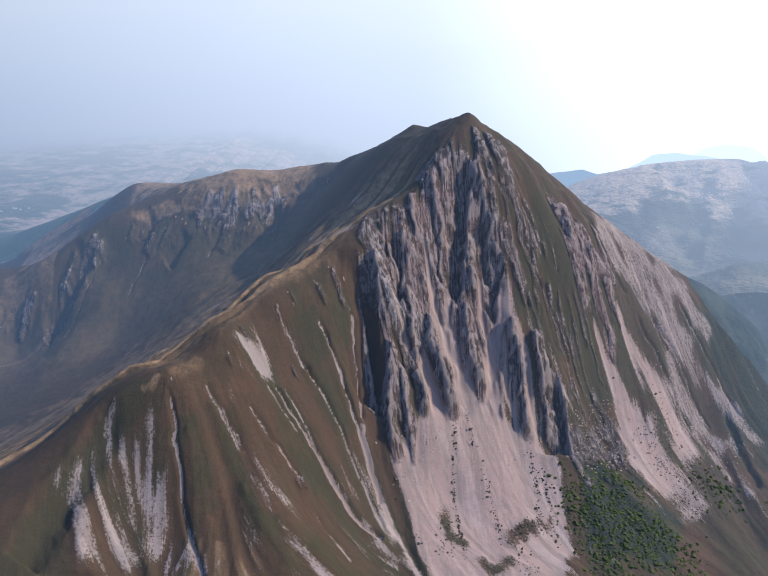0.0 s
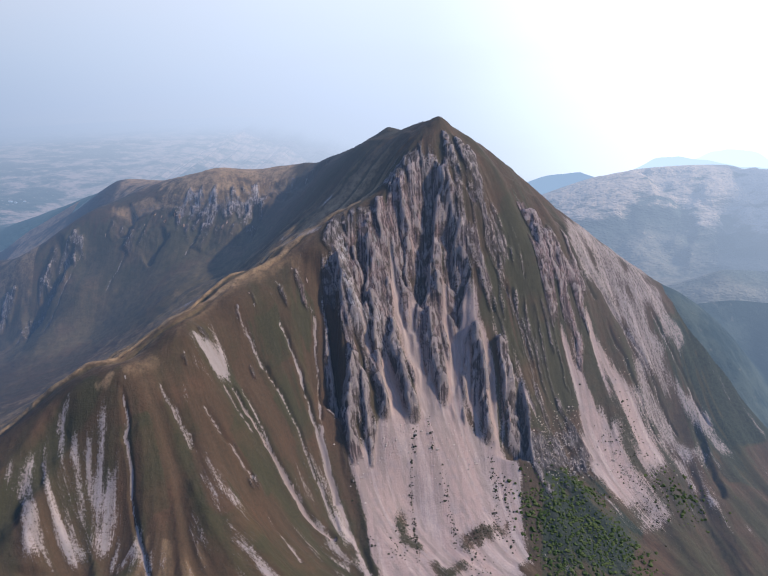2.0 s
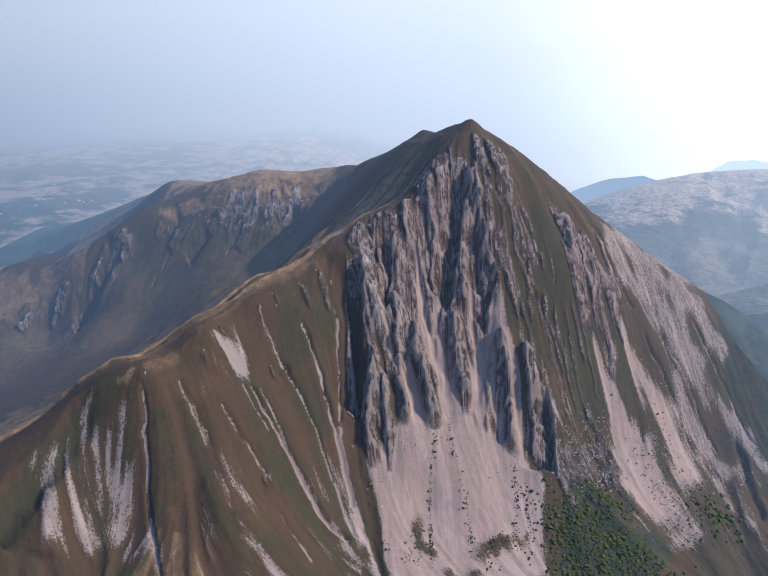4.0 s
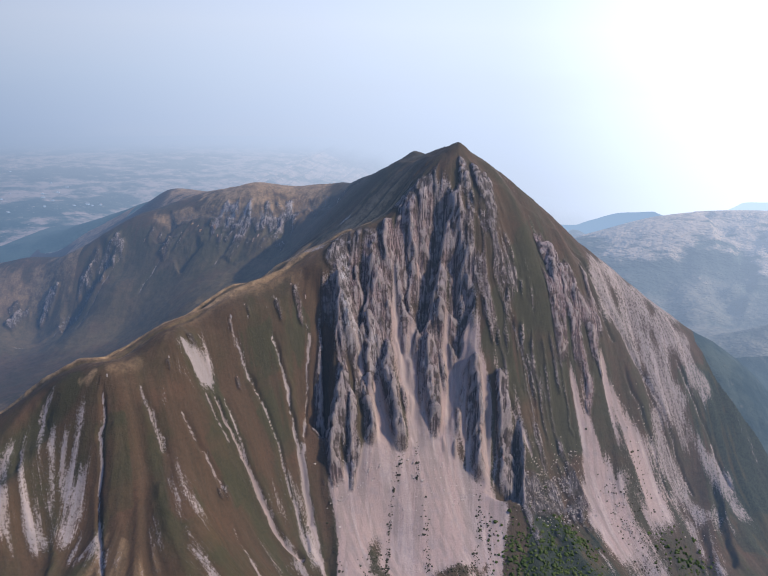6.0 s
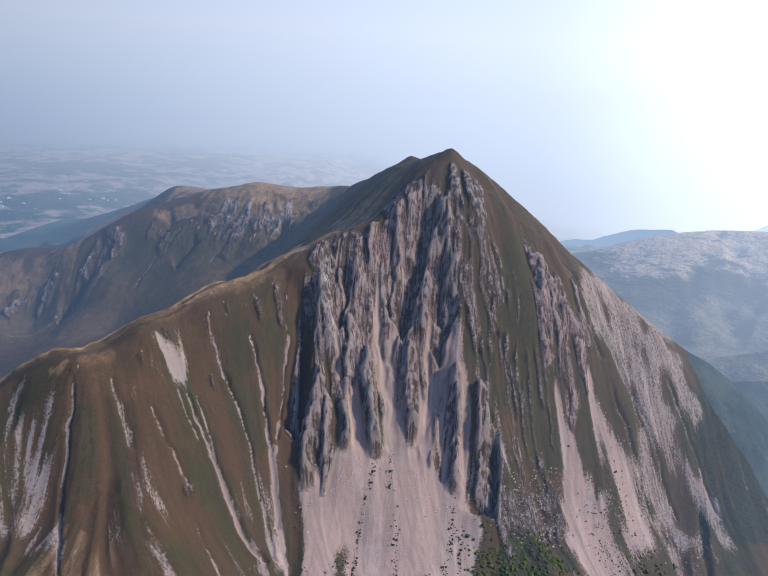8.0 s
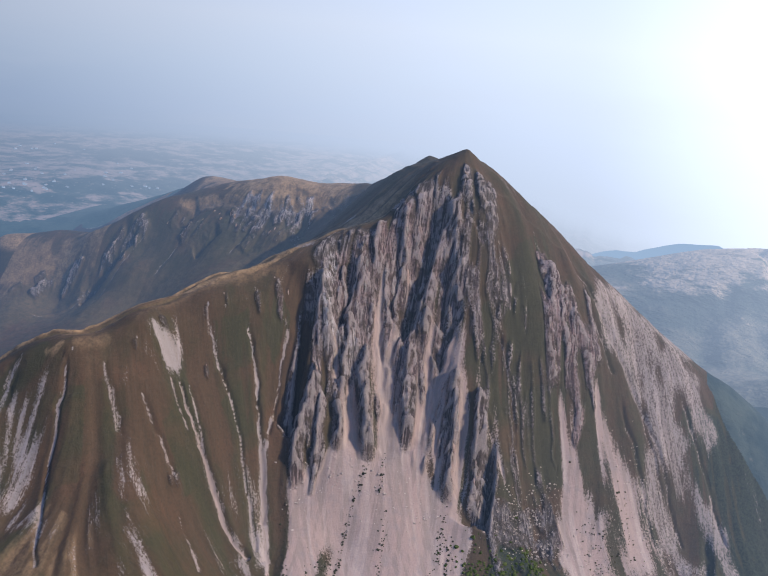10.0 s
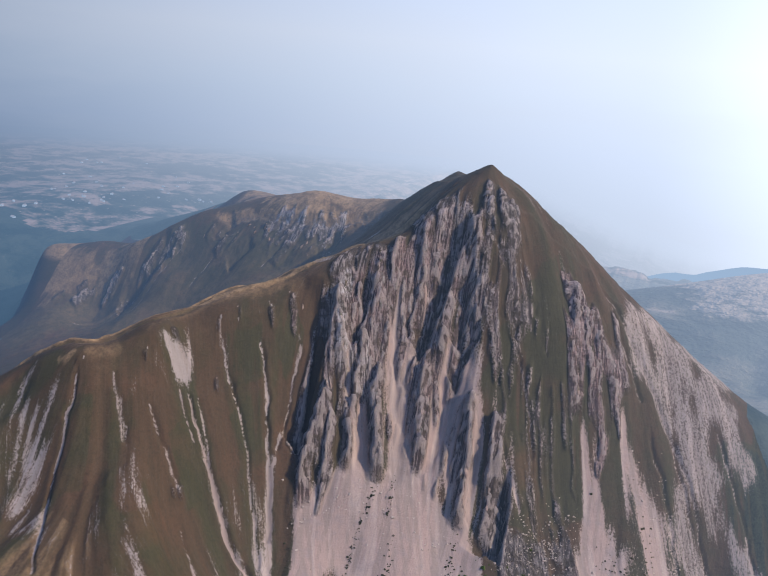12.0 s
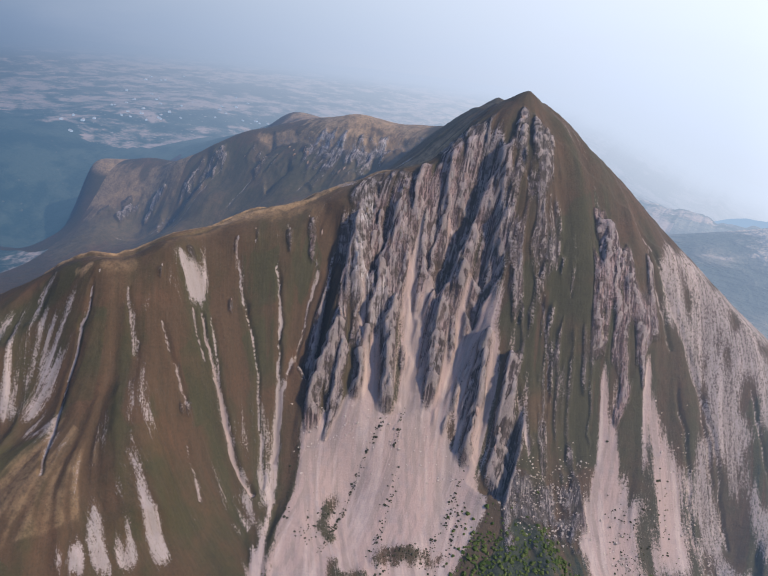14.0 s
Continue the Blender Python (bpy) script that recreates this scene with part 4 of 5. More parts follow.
for line, w, rosy in (([(345, 1112), (362, 1088), (384, 1046), (425, 1005)], (4, 34), 0.7), ([(380, 1134), (414, 1118), (455, 1085), (480, 1040)], (4, 32), 0.6),
                      ([(397, 1250), (451, 1243), (495, 1238), (525, 1222)], (16, 26), 0.05), ([(405, 1055), (430, 1010), (460, 960), (480, 920)], (26, 44), 0.35),
                      ([(470, 1190), (500, 1165), (540, 1130)], (10, 18), 0.1), ([(525, 1160), (588, 1124), (611, 1052)], (7, 14), 0.1), ([(475, 1098), (521, 1051), (568, 951)], (5, 10), 0.2)):
    stain(scree, line, w, 0.60, soft=0.8, streaky=1.2, ends=(0.05, 0.3), pattern=rough)
    stain(pink, line, w, rosy, pattern=rough)
step_wall([(566, 1130), (572, 1090), (574, 1030), (580, 980)], 26, 9, 0.0)
stain(green, [(590, 1130), (605, 1080), (610, 1020)], 36, 1.1, streaky=0.6, pattern=rough)
stain(green, GRASS_RIB, 42, 0.95, pattern=streak_wide)
stain(green, EAST_SHOULDER[9:13], 110, 1.2, streaky=0.2, pattern=rough)
stain(green, [(600, 1260), (640, 1180), (680, 1100)], 90, 1.2, streaky=0.2, pattern=rough)
stain(green, MID_RIB, 26, 0.8, pattern=streak_wide)
stain(rock, [(262, 955), (295, 978), (325, 1000), (350, 1030)], 27, 0.75, streaky=1.4, pattern=SPECK)
stain(green, [(270, 900), (330, 890), (400, 850)], 90, 1.2, pattern=rough)
# -- crags of the cirque --
step_wall(CIRQUE_EDGE[::-1], 20, 14, 0.35)
crag_rng = random.Random(17)
for k in range(15):
    u = crag_rng.random() * 5.9
    a, b = CIRQUE_EDGE[int(u)], CIRQUE_EDGE[int(u) + 1]
    x, y = a[0] + (b[0] - a[0]) * (u % 1), a[1] + (b[1] - a[1]) * (u % 1) - 4 - 34 * crag_rng.random() ** 2
    lng = crag_rng.uniform(12, 46)
    buttress([(x, y), (x - 0.2 * lng, y - 0.5 * lng), (x - 0.45 * lng, y - lng)], crag_rng.uniform(5, 10), crag_rng.uniform(5, 11), crag_rng.uniform(4, 12), 0.0, crag_rng.uniform(0.2, 0.5))
for k in range(14):
    u = crag_rng.random()
    x, y = -560 - 260 * u + crag_rng.uniform(-10, 10), 1425 - 90 * u + crag_rng.uniform(-30, 10)
    lng = crag_rng.uniform(15, 50)
    buttress([(x, y), (x - 0.3 * lng, y - 0.5 * lng), (x - 0.55 * lng, y - lng)], 7, 9, crag_rng.uniform(4, 11), 0.0, crag_rng.uniform(0.3, 0.6))
stain(rock, CIRQUE_EDGE, 12, 0.2, streaky=1.9, pattern=SPECK)
stain(rock, [(-196, 1458), (-245, 1436), (-300, 1428), (-380, 1440)], 17, 0.75, streaky=1.9, pattern=SPECK)
stain(rock, [(-560, 1415), (-600, 1370), (-640, 1330), (-668, 1302)], 12, 0.6, streaky=2.2, pattern=SPECK)
stain(rock, [(-470, 1400), (-380, 1392), (-300, 1385), (-220, 1400)], 18, 0.3, streaky=1.9, pattern=SPECK)
step_wall([(-575, 1398), (-590, 1378), (-610, 1349), (-633, 1323), (-660, 1306)], 24, 30, 0.3)
step_wall([(-455, 1445), (-466, 1433), (-474, 1405)], 15, 20, 0.3)
step_wall([(-382, 1398), (-400, 1379), (-418, 1356)], 15, 18, 0.3)
step_wall([(-196, 1430), (-205, 1403), (-220, 1352)], 24, 34, 0.3)
stain(green, CIRQUE_FOOT, 60, 0.75, pattern=rough)
stain(green, CIRQUE_FLOOR, 60, 0.7, pattern=rough)
stain(dry, CIRQUE_FLOOR, 60, 0.22, soft=1.2, streaky=1.2, pattern=rough)
for line in ([(-560, 1400), (-590, 1340), (-615, 1290)], [(-640, 1330), (-690, 1290), (-740, 1260)], [(-330, 1395), (-350, 1360)], [(-470, 1390), (-500, 1340)]):
    gully(line, 1.5, 2.5, 2, 0.5, 0.1)

# thin pale runs of stone all over the steep turf
thin = smooth(0.6 * streak_fine + 0.4 * streak_mid + 0.9 * (fractal(W.shape, 22, 51, 4) - 0.5), 0.70, 0.86)
scree = np.maximum(scree, 0.5 * thin * face)

# loose stone thins out at its edges and trails down the fall
for _ in range(3):
    scree, rock = blur(scree), blur(rock)
scree, rock, pink = np.maximum(fall_lines(base, scree, 4), runs), 0.5 * rock + 0.5 * fall_lines(base, rock, 4), blur(blur(pink))

# -- sharp crests --
keen = np.zeros_like(W)
for line, w in ((CREST, 45), ([(135, 1197), *BACK_CREST[:6]], 36), ([(135, 1197), *EAST_SHOULDER[:5]], 30)):
    win, d, _, s_ = near(line, w)
    keen[win] = np.maximum(keen[win], np.clip(1 - d / w, 0, 1) ** 1.2)
W += 11 * keen - 12 * np.sqrt(keen)
top = np.hypot(WX - 133, WY - 1199)
W += 7 * np.clip(1 - top / 24, 0, 1) - 3.5 * smooth(1 - top / 75, 0, 1)
W += 4 * np.clip(1 - np.hypot(WX - 47, WY - 1318) / 22, 0, 1) - 2.5 * np.clip(1 - np.hypot(WX - 72, WY - 1290) / 24, 0, 1)

# -- fluting and roughness --
bare = np.clip(rock, 0, 1)
W += bare * ((streak_mid - 0.5) * 1.5 + (streak_fine - 0.5) * 1.5 + (rough - 0.5) * 6 + (SPECK - 0.5) * 4)
win, d, _, _ = near(CREST, 70)
below = np.ones_like(W)
below[win] = smooth(d, 6, 55)
streak_broad = spreadout(wide_streaks(lattice(W.shape, 15, 10), 20, 1.0))
W += (1 - bare) * (1 - 0.75 * np.clip(scree, 0, 1)) * below * ((streak_broad - 0.5) * 13 * face + (streak_wide - 0.5) * 4.5 * face + (streak_mid - 0.5) * 1.2 * face + (rough - 0.5) * 3)
W += (streak_fine - 0.5) * 0.6 * face
edge = np.minimum.reduce([smooth(WX, X0, X0 + 60), smooth(-WX, -X1, -X1 + 60), smooth(WY, Y0, Y0 + 30), smooth(-WY, -Y1, -Y1 + 60)])
W = base + (W - base) * edge
Z[jy:jy + ny, jx:jx + nx] = W


# broken rock pushes the ground out of its even face
d_y, d_x = np.gradient(W, STEP)
norm = np.sqrt(d_x ** 2 + d_y ** 2 + 1)
LX, LY, LZ = WX + 0.16 * W + 5 * (noise3(WX, WY, W, 22, 64) - 0.5), 0.5 * WY, 0.36 * W
push = bare * edge * (4.6 * (ridged(LX, LY, LZ, 13.0, 60) - 0.6) + 4.4 * (ridged(LX, LY, LZ, 6.4, 61) - 0.6) + 3.4 * (ridged(LX, LY, 1.6 * LZ, 3.6, 62) - 0.6))
push = push + (1 - bare) * edge * 0.7 * (noise3(WX, WY, W, 6.0, 63) - 0.5)
GX[jy:jy + ny, jx:jx + nx] -= push * d_x / norm
GY[jy:jy + ny, jx:jx + nx] -= push * d_y / norm
Z[jy:jy + ny, jx:jx + nx] += push / norm


# convex places: where the ground stands out of its neighbourhood
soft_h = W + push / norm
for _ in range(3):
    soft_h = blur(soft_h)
convex = np.clip(0.5 + (W + push / norm - soft_h) / 3.2, 0, 1)


def ground_z(x, y):
    """The height of the finished ground at points of the mountain."""
    return sample(W, (np.asarray(y, float) - Y0) / STEP, (np.asarray(x, float) - X0) / STEP)


def link_mesh(name, verts, faces, mats, smooth_faces=True):
    me = bpy.data.meshes.new(name)
    v, f = np.asarray(verts, np.float32), np.asarray(faces, np.int32)
    me.vertices.add(len(v))
    me.vertices.foreach_set("co", v.ravel())
    me.loops.add(f.size)
    me.loops.foreach_set("vertex_index", f.ravel())
    me.polygons.add(len(f))
    me.polygons.foreach_set("loop_start", np.arange(0, f.size, f.shape[1], dtype=np.int32))
    me.polygons.foreach_set("use_smooth", np.full(len(f), smooth_faces))
    for m in mats:
        me.materials.append(m)
    me.update()
    me.validate()
    return new(name, me)


def grid_faces(rows, cols):
    i = np.arange(rows * cols).reshape(rows, cols)
    return np.stack([i[:-1, :-1], i[:-1, 1:], i[1:, 1:], i[1:, :-1]], -1).reshape(-1, 4)


# ---- the ground ----
gfaces = grid_faces(len(gy), len(gx))
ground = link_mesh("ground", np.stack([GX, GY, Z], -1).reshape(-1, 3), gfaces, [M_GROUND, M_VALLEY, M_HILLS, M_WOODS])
full = lambda a, fill: np.pad(a, ((jy, len(gy) - ny - jy), (jx, len(gx) - nx - jx)), constant_values=fill)
soft = base
for _ in range(4):
    soft = blur(soft)
f_y, f_x = np.gradient(soft, STEP)
f_n = np.hypot(f_x, f_y) + 1e-6
# share of painted haze at each point, growing with distance from the flight
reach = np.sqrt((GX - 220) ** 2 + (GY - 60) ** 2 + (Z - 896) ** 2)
painted_haze_all = 1 - np.exp(-(np.maximum(reach - 640, 0) / 1850) ** 2)
painted_haze = painted_haze_all[jy:jy + ny, jx:jx + nx]
for name, chans in (("cover", (scree, rock, green)), ("tint", (pink, dry, streak_fine)), ("fall", (0.5 - 0.5 * f_x / f_n, 0.5 - 0.5 * f_y / f_n, painted_haze)), ("convex_streak", (convex, streak_mid, streak_wide))):
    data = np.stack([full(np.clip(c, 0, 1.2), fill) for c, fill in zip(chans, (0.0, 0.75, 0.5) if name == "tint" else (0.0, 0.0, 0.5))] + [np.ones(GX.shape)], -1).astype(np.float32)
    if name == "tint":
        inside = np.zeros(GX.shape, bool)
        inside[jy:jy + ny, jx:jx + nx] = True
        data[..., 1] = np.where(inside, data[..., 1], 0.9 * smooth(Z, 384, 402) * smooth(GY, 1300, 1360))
    # the third channel of fall carries the painted haze
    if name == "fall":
        data[..., 2] = painted_haze_all
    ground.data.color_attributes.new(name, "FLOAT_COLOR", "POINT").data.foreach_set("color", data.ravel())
cx, cy = GX.ravel()[gfaces[:, 0]], GY.ravel()[gfaces[:, 0]]
wander = 110 * (noise3(cx, cy, cx * 0, 130, 95) - 0.5) + 60 * (noise3(cx, cy, cx * 0, 50, 96) - 0.5)
away = ((cx < -856) | (cx > 720) | (cy > 1676) | ((cx > 430) & (cy > 1430))) & ~((cx + wander > -1000) & (cx < -700) & (cy + 0.6 * wander > 1200) & (cy + wander < 1700))
hilly = away & (((cx > 250) & (cy > 1430)) | ((cx > 600) & (cy > 700))) & (cy < 2500)
east_wood = (cx > 545) & (cx < 900) & (cy + 0.3 * wander > np.interp(cx, [545, 590, 655, 720, 900], [1262, 1225, 1192, 1140, 1010])) & (cy < 1500)
woody = east_wood | away & ~hilly & (((cx > -1130) & (cx < -560) & (cy > 1690) & (cy + wander < 1960)) | ((cx + wander < -960) & (cy + wander < 1720) & (cy > 400)))
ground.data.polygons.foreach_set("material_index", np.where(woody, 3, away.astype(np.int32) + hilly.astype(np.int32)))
tagged(ground, "pyramid mountain of scree, crags and brown turf above a hazy plain", "ground", kind="structure")

# ---- the bright air behind the land ----
az, up = np.radians(np.linspace(-110, 100, 85)), np.radians(np.linspace(-24, 26, 41))
AZ, UP = np.meshgrid(az, up)
air_mat = Mat("bright_air", 1.0)
air_em = air_mat.node("ShaderNodeEmission")
air_mat.put(air_em.inputs[0], air_mat.mix(air_mat.ramp(air_mat.noise(900, 5, (0.5, 0.5, 2.2)), 0.40, 0.70, 0, 0.10), air_colour(air_mat), (0.52, 0.52, 0.56)))
air_mat.l.new(air_em.outputs[0], air_mat.out.inputs[0])
air_mat.m.cycles.emission_sampling = "NONE"
air = link_mesh("backdrop", np.stack([220 + 4600 * np.sin(AZ) * np.cos(UP), 60 + 4600 * np.cos(AZ) * np.cos(UP), 896 + 4600 * np.sin(UP)], -1).reshape(-1, 3), grid_faces(41, 85), [air_mat.m])
tagged(air, "bright hazy air and sky behind the land", "sky", kind="structure")

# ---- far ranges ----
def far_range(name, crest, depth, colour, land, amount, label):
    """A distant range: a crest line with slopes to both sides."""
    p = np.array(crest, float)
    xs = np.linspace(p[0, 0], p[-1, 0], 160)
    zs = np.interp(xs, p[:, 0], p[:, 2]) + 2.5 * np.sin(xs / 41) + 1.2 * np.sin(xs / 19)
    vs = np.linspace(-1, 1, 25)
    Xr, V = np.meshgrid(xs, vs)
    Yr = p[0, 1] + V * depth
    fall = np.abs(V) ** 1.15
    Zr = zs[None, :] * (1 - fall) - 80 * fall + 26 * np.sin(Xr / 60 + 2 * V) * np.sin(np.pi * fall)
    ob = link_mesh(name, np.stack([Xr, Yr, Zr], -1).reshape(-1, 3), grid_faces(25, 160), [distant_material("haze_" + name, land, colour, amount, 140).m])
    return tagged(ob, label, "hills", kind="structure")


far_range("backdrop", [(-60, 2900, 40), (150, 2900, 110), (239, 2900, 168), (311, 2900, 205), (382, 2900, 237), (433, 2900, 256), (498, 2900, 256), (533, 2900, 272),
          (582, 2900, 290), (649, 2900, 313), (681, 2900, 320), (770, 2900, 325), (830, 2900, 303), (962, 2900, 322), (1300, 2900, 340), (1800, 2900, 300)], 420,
          (0.33, 0.45, 0.60), ((0.03, 0.04, 0.045), (0.07, 0.07, 0.06)), 0.8, "dark forested range, blue with painted haze")
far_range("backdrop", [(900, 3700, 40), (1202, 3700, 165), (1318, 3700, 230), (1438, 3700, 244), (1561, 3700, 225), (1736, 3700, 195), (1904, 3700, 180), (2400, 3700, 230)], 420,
          (0.60, 0.74, 0.88), ((0.05, 0.06, 0.07), (0.09, 0.09, 0.09)), 0.9, "pale range almost lost in painted haze")
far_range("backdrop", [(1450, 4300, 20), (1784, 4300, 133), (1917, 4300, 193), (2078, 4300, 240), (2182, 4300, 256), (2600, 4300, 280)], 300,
          (0.74, 0.88, 0.98), ((0.06, 0.07, 0.08), (0.09, 0.09, 0.09)), 0.95, "farthest range, a faint outline in bright painted haze")


# ---- crags, boulders and shrubs ----
ico = bmesh.new()
bmesh.ops.create_icosphere(ico, subdivisions=2, radius=1.0)
ICO_V = np.array([v.co[:] for v in ico.verts])
ICO_F = np.array([[v.index for v in f.verts] for f in ico.faces])
ico.free()
ico = bmesh.new()
bmesh.ops.create_icosphere(ico, subdivisions=1, radius=1.0)
LUMP_V = np.array([v.co[:] for v in ico.verts])
LUMP_F = np.array([[v.index for v in f.verts] for f in ico.faces])
ico.free()


def crag(x, y, size, tall, seed, label):
    """A jagged outcrop of rock, split into blades that lean with the slope."""
    r = np.random.default_rng(seed)
    v = ICO_V * (1 + 0.30 * np.sin(ICO_V[:, :1] * 5 + r.uniform(0, 6)) * np.cos(ICO_V[:, 1:2] * 4 + r.uniform(0, 6)) + 0.16 * r.standard_normal((len(ICO_V), 1)))
    v[:, 2] *= np.where(v[:, 2] > 0, tall, 1.4)
    v[:, 0] *= r.uniform(0.55, 0.8)
    gx_, gy_ = ground_z(x + 3, y) - ground_z(x - 3, y), ground_z(x, y + 3) - ground_z(x, y - 3)
    turn = math.atan2(gy_, gx_)
    v = v @ np.array([[math.sin(turn), -math.cos(turn), 0], [math.cos(turn), math.sin(turn), 0], [0, 0, 1]])
    v = v * size
    v[:, 2] += (v[:, 0] * gx_ + v[:, 1] * gy_) / 6 * 0.8
    ob = link_mesh("rock_outcrop", v, ICO_F, [M_ROCK], False)
    ob.location = (x, y, float(ground_z(x, y)) - 0.25 * size)
    return tagged(ob, label, "rock outcrop", "crags of the mountain")


crag_rng = random.Random(5)
CRAG_LINES = (([(-16, 1064), (-15, 1039), (-16, 1015), (0, 1002), (12, 984)], 7, "pale limestone crag on the buttress of the white cliff"),
              ([(3, 971), (0, 945), (2, 905)], 6, "grey crag at the foot of the buttress above the scree"),
              ([(54, 1018), (61, 995), (72, 976), (90, 952)], 7, "jagged grey-brown rock rib between two scree chutes"),
              ([(111, 1042), (126, 1007), (134, 988)], 5, "jagged grey-brown rock rib between two scree chutes"),
              ([(179, 1040), (200, 999), (205, 970)], 6, "dark rock rib standing out of pink scree"),
              ([(218, 1044), (234, 998), (237, 976)], 5, "dark rock rib standing out of pink scree"),
              ([(14, 1086), (39, 1044)], 4, "rusty crag high on the south face"), ([(34, 1111), (44, 1062)], 4, "rusty crag high on the south face"),
              ([(60, 1124), (90, 1081)], 5, "rusty crag high on the south face"), ([(84, 1139), (95, 1099)], 4, "grey crag under the summit crest"),
              ([(137, 1176), (150, 1142)], 3, "grey crag just below the summit"), ([(264, 1178), (290, 1145), (320, 1106)], 6, "rust-pink crag of the eastern band"),
              ([(299, 1162), (346, 1156), (370, 1146)], 5, "rust-pink crag of the eastern band"))
for line, count, label in CRAG_LINES:
    for k in range(count):
        u = (k + crag_rng.uniform(0.2, 0.8)) / count * (len(line) - 1)
        a, b = line[int(u)], line[min(int(u) + 1, len(line) - 1)]
        x, y = a[0] + (b[0] - a[0]) * (u % 1) + crag_rng.uniform(-3, 3), a[1] + (b[1] - a[1]) * (u % 1)
        crag(x, y, crag_rng.uniform(1.8, 3.8), crag_rng.uniform(0.6, 1.1), crag_rng.randrange(10 ** 6), label)
for k in range(14):
    u = crag_rng.random() * 5.9
    a, b = CIRQUE_EDGE[int(u)], CIRQUE_EDGE[int(u) + 1]
    crag(a[0] + (b[0] - a[0]) * (u % 1), a[1] + (b[1] - a[1]) * (u % 1) - 4 - 40 * crag_rng.random(), crag_rng.uniform(2.0, 4.0), crag_rng.uniform(0.6, 1.0), crag_rng.randrange(10 ** 6), "grey crag in the dark wall of the cirque")
for x, y in ((-262, 800), (-138, 958), (-130, 948), (-100, 983), (-92, 972), (-85, 1006), (-150, 936), (-144, 928), (-188, 890), (-130, 900), (-122, 892), (-202, 848), (-116, 800), (-64, 1008), (-58, 990), (-70, 830)):
    crag(x, y, crag_rng.uniform(1.3, 2.4), crag_rng.uniform(0.5, 0.9), crag_rng.randrange(10 ** 6), "small pale outcrop in the brown turf of the west face")


def scatter(name, spots, sizes, squash, mat, label, category, seed, jag=0.2, lump=(LUMP_V, LUMP_F)):
    """Many small lumps on the ground as one object."""
    r = np.random.default_rng(seed)
    V, Fc = lump
    x, y = np.array(spots).T
    z = ground_z(x, y)
    size = r.uniform(sizes[0], sizes[1], len(x)) * (0.6 + 0.8 * r.random(len(x)) ** 2)
    v = V[None] * (1 + jag * r.standard_normal((len(x), len(V), 1))) * size[:, None, None] * np.array([1, 1, squash])
    v = v + np.stack([x, y, z + size * squash * 0.35], -1)[:, None]
    f = (Fc[None] + (np.arange(len(x)) * len(V))[:, None, None]).reshape(-1, 3)
    return tagged(link_mesh(name, v.reshape(-1, 3), f, [mat], False), label, category, kind="stuff")


def along(line, count, wide, r):
    p = np.array(line, float)
    u = r.random(count) * (len(p) - 1)
    i = np.minimum(u.astype(int), len(p) - 2)
    return (p[i] + (p[i + 1] - p[i]) * (u - i)[:, None] + r.normal(0, wide, (count, 2))).tolist()


def plain(name, a, b, size, rough=0.95):
    m = Mat(name, rough)
    m.colour(m.mix(m.ramp(m.noise(size, 4), 0.35, 0.65), a, b))
    return m.m


M_SHRUB = plain("juniper", (0.020, 0.023, 0.016), (0.050, 0.047, 0.032), 3.0)
M_BUSH = plain("green_scrub", (0.028, 0.046, 0.014), (0.065, 0.078, 0.026), 6.0)
M_BOULDER = plain("boulder_stone", (0.36, 0.30, 0.25), (0.19, 0.155, 0.13), 2.5)
sr = np.random.default_rng(77)
spots = []
for line, count, wide in (([(93, 946), (87, 905), (90, 860), (96, 800)], 150, 1.8), ([(113, 966), (119, 925)], 26, 1.6), ([(128, 930), (140, 880), (150, 830)], 60, 3.0), ([(206, 960), (210, 915), (206, 850)], 110, 3.2),
                          ([(222, 940), (228, 890), (226, 840)], 70, 4.0), ([(60, 850), (75, 800)], 40, 7.0), ([(160, 850), (180, 800), (190, 770)], 60, 8.0), ([(-8, 905), (10, 860), (36, 810)], 50, 2.5),
                          ([(400, 1050), (430, 1010), (455, 965), (470, 930)], 190, 15), ([(430, 1085), (460, 1040)], 50, 10), ([(165, 835), (182, 853), (200, 866)], 60, 5), ([(75, 860), (80, 830)], 40, 5)):
    spots += along(line, count, wide, sr)
scatter("juniper_shrubs", spots, (0.7, 1.7), 0.6, M_SHRUB, "dark juniper shrubs in trails down the scree", "shrubs", 4)
spots = []
for line, count, wide in (([(262, 930), (275, 880), (290, 830), (300, 780)], 500, 16), ([(300, 940), (330, 890), (350, 830)], 600, 20), ([(370, 900), (400, 850), (430, 800)], 350, 20), ([(330, 960), (370, 940)], 120, 9), ([(480, 1010), (540, 960)], 160, 18)):
    spots += along(line, count, wide, sr)
scatter("green_scrub", spots, (1.2, 3.0), 0.7, M_BUSH, "low green scrub thick on the lower slope", "scrub", 6, 0.28)
spots = []
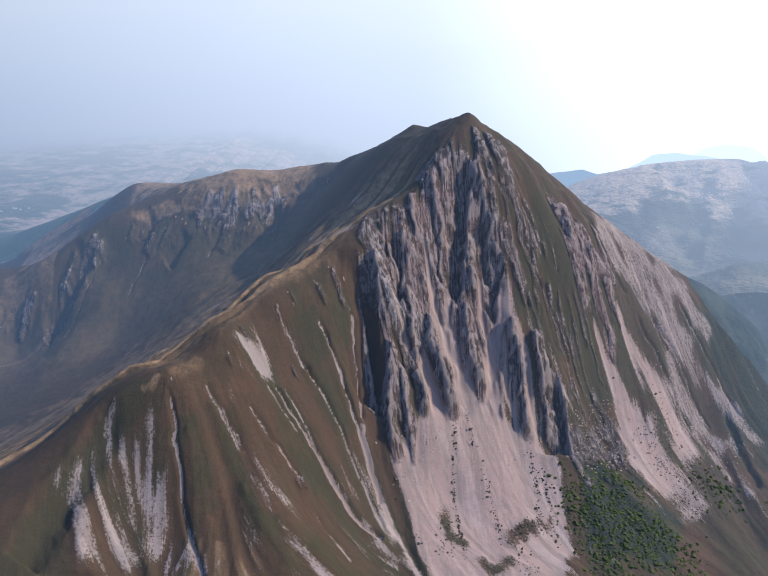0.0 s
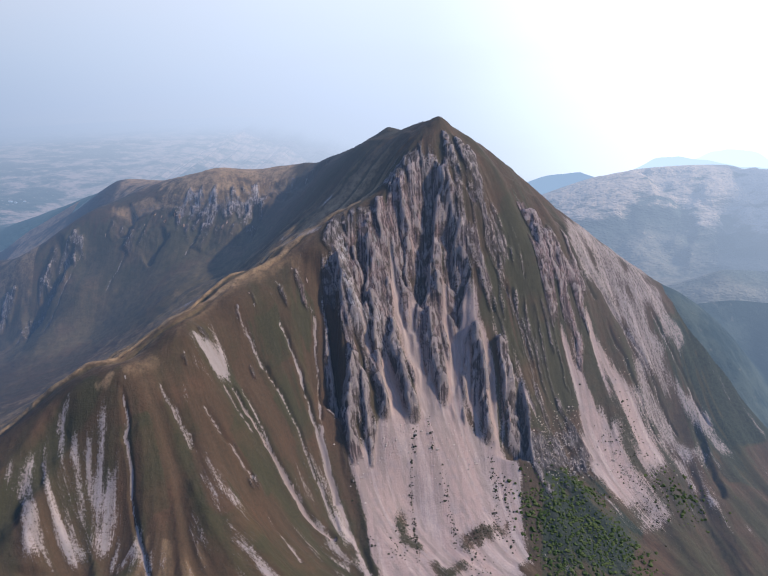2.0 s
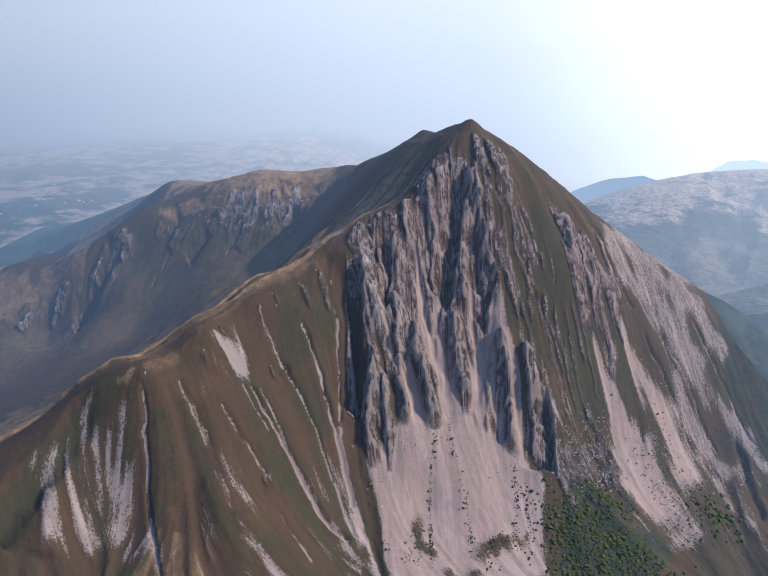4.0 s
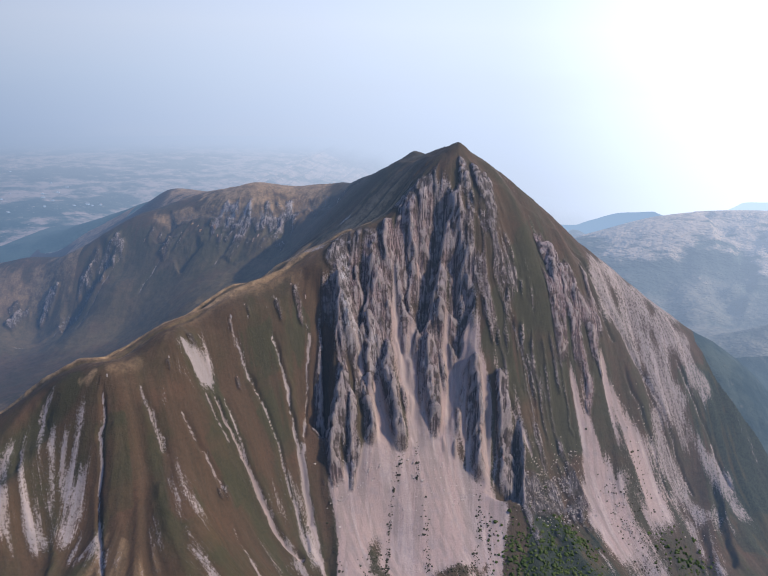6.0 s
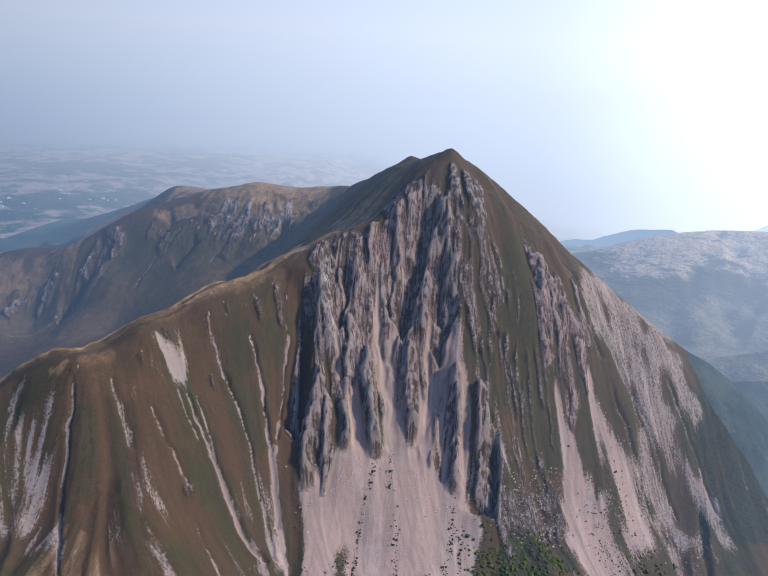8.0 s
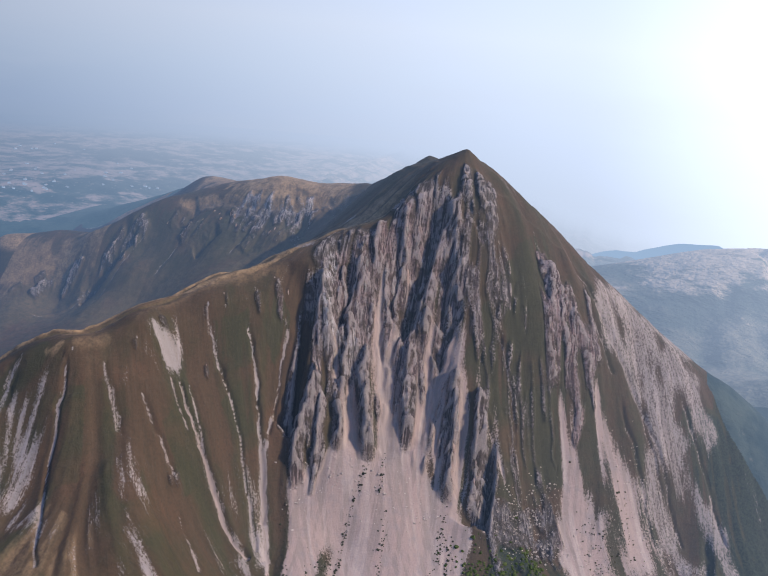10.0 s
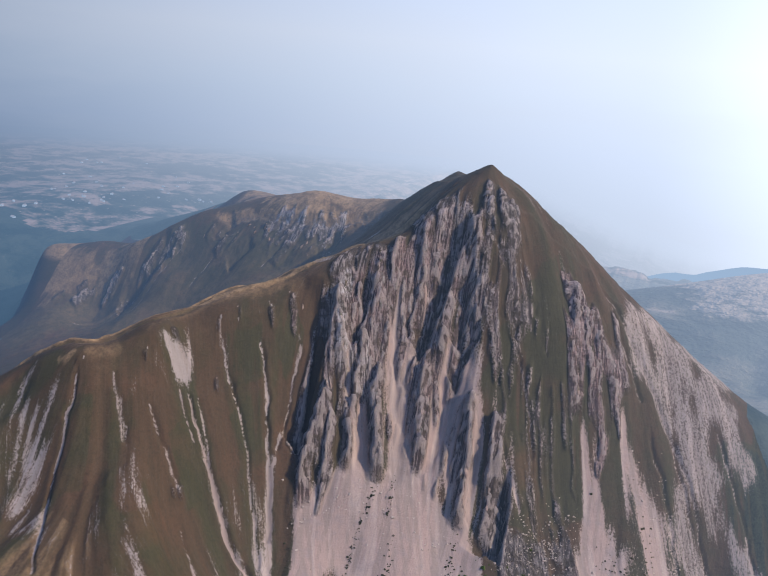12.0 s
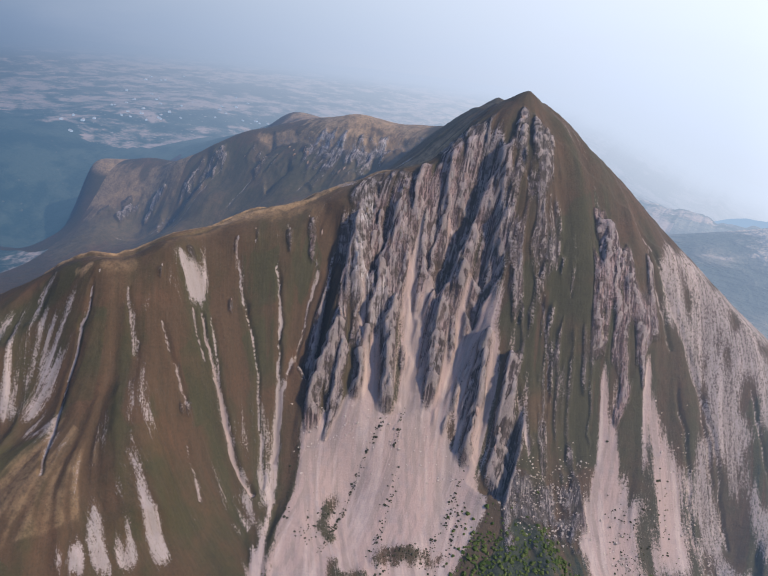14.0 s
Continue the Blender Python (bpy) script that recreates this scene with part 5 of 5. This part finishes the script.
for line, count, wide in (([(266, 966), (295, 986), (321, 1008), (345, 1038)], 420, 10), ([(300, 960), (340, 985), (370, 1000)], 160, 9), ([(405, 1020), (440, 980)], 120, 14), ([(-10, 890), (60, 920), (130, 940), (200, 945)], 160, 12), ([(420, 1120), (480, 1080), (540, 1040)], 140, 16)):
    spots += along(line, count, wide, sr)
scatter("boulders", spots, (0.6, 1.7), 0.75, M_BOULDER, "pale boulders strewn over turf and scree", "boulders", 8, 0.22)

# ---- the village on the plain ----
# walls and roofs glow with painted haze, like the far ranges
M_WALL = distant_material("hazy_limewash", ((0.78, 0.76, 0.74), (0.62, 0.60, 0.58)), (0.24, 0.32, 0.43), 0.94, 30).m
M_ROOF = distant_material("hazy_clay_roof", ((0.30, 0.17, 0.12), (0.38, 0.24, 0.18)), (0.20, 0.28, 0.39), 0.78, 30).m


def far_z(x, y):
    i, j = int(np.searchsorted(gy, y)), int(np.searchsorted(gx, x))
    return float(Z[i - 1:i + 1, j - 1:j + 1].min())


def house(x, y, turn, w, l, h):
    base_ob = tagged(new("house"), "small white house with a clay roof on the hazy plain", "house", "houses of the village")
    base_ob.matrix_world = pose(x, y, far_z(x, y), 0, 0, turn)
    wall = [(sx * w, sy * l, z) for z in (-3, h) for sx, sy in ((-1, -1), (1, -1), (1, 1), (-1, 1))]
    body = link_mesh("wall", wall, [(0, 1, 5, 4), (1, 2, 6, 5), (2, 3, 7, 6), (3, 0, 4, 7), (4, 5, 6, 7), (3, 2, 1, 0)], [M_WALL], False)
    e = 0.7
    top = [(-w - e, -l - e, h), (w + e, -l - e, h), (w + e, l + e, h), (-w - e, l + e, h), (0, -l - e, h + 0.8 * w), (0, l + e, h + 0.8 * w)]
    roof = link_mesh("roof", top, [(0, 1, 4, 4), (2, 3, 5, 5), (1, 2, 5, 4), (3, 0, 4, 5), (3, 2, 1, 0)], [M_ROOF], False)
    for o in (body, roof):
        o.parent = base_ob


hr = random.Random(9)
for cx_, cy_, count, wide in ((-1390, 2060, 16, 90), (-1560, 2330, 14, 120), (-1250, 2330, 10, 100), (-1500, 1780, 4, 70), (-1900, 2650, 6, 120)):
    for k in range(count):
        house(cx_ + hr.gauss(0, wide), cy_ + hr.gauss(0, wide), hr.uniform(0, 90), hr.uniform(2.5, 4.5), hr.uniform(4, 7), hr.uniform(3, 5))
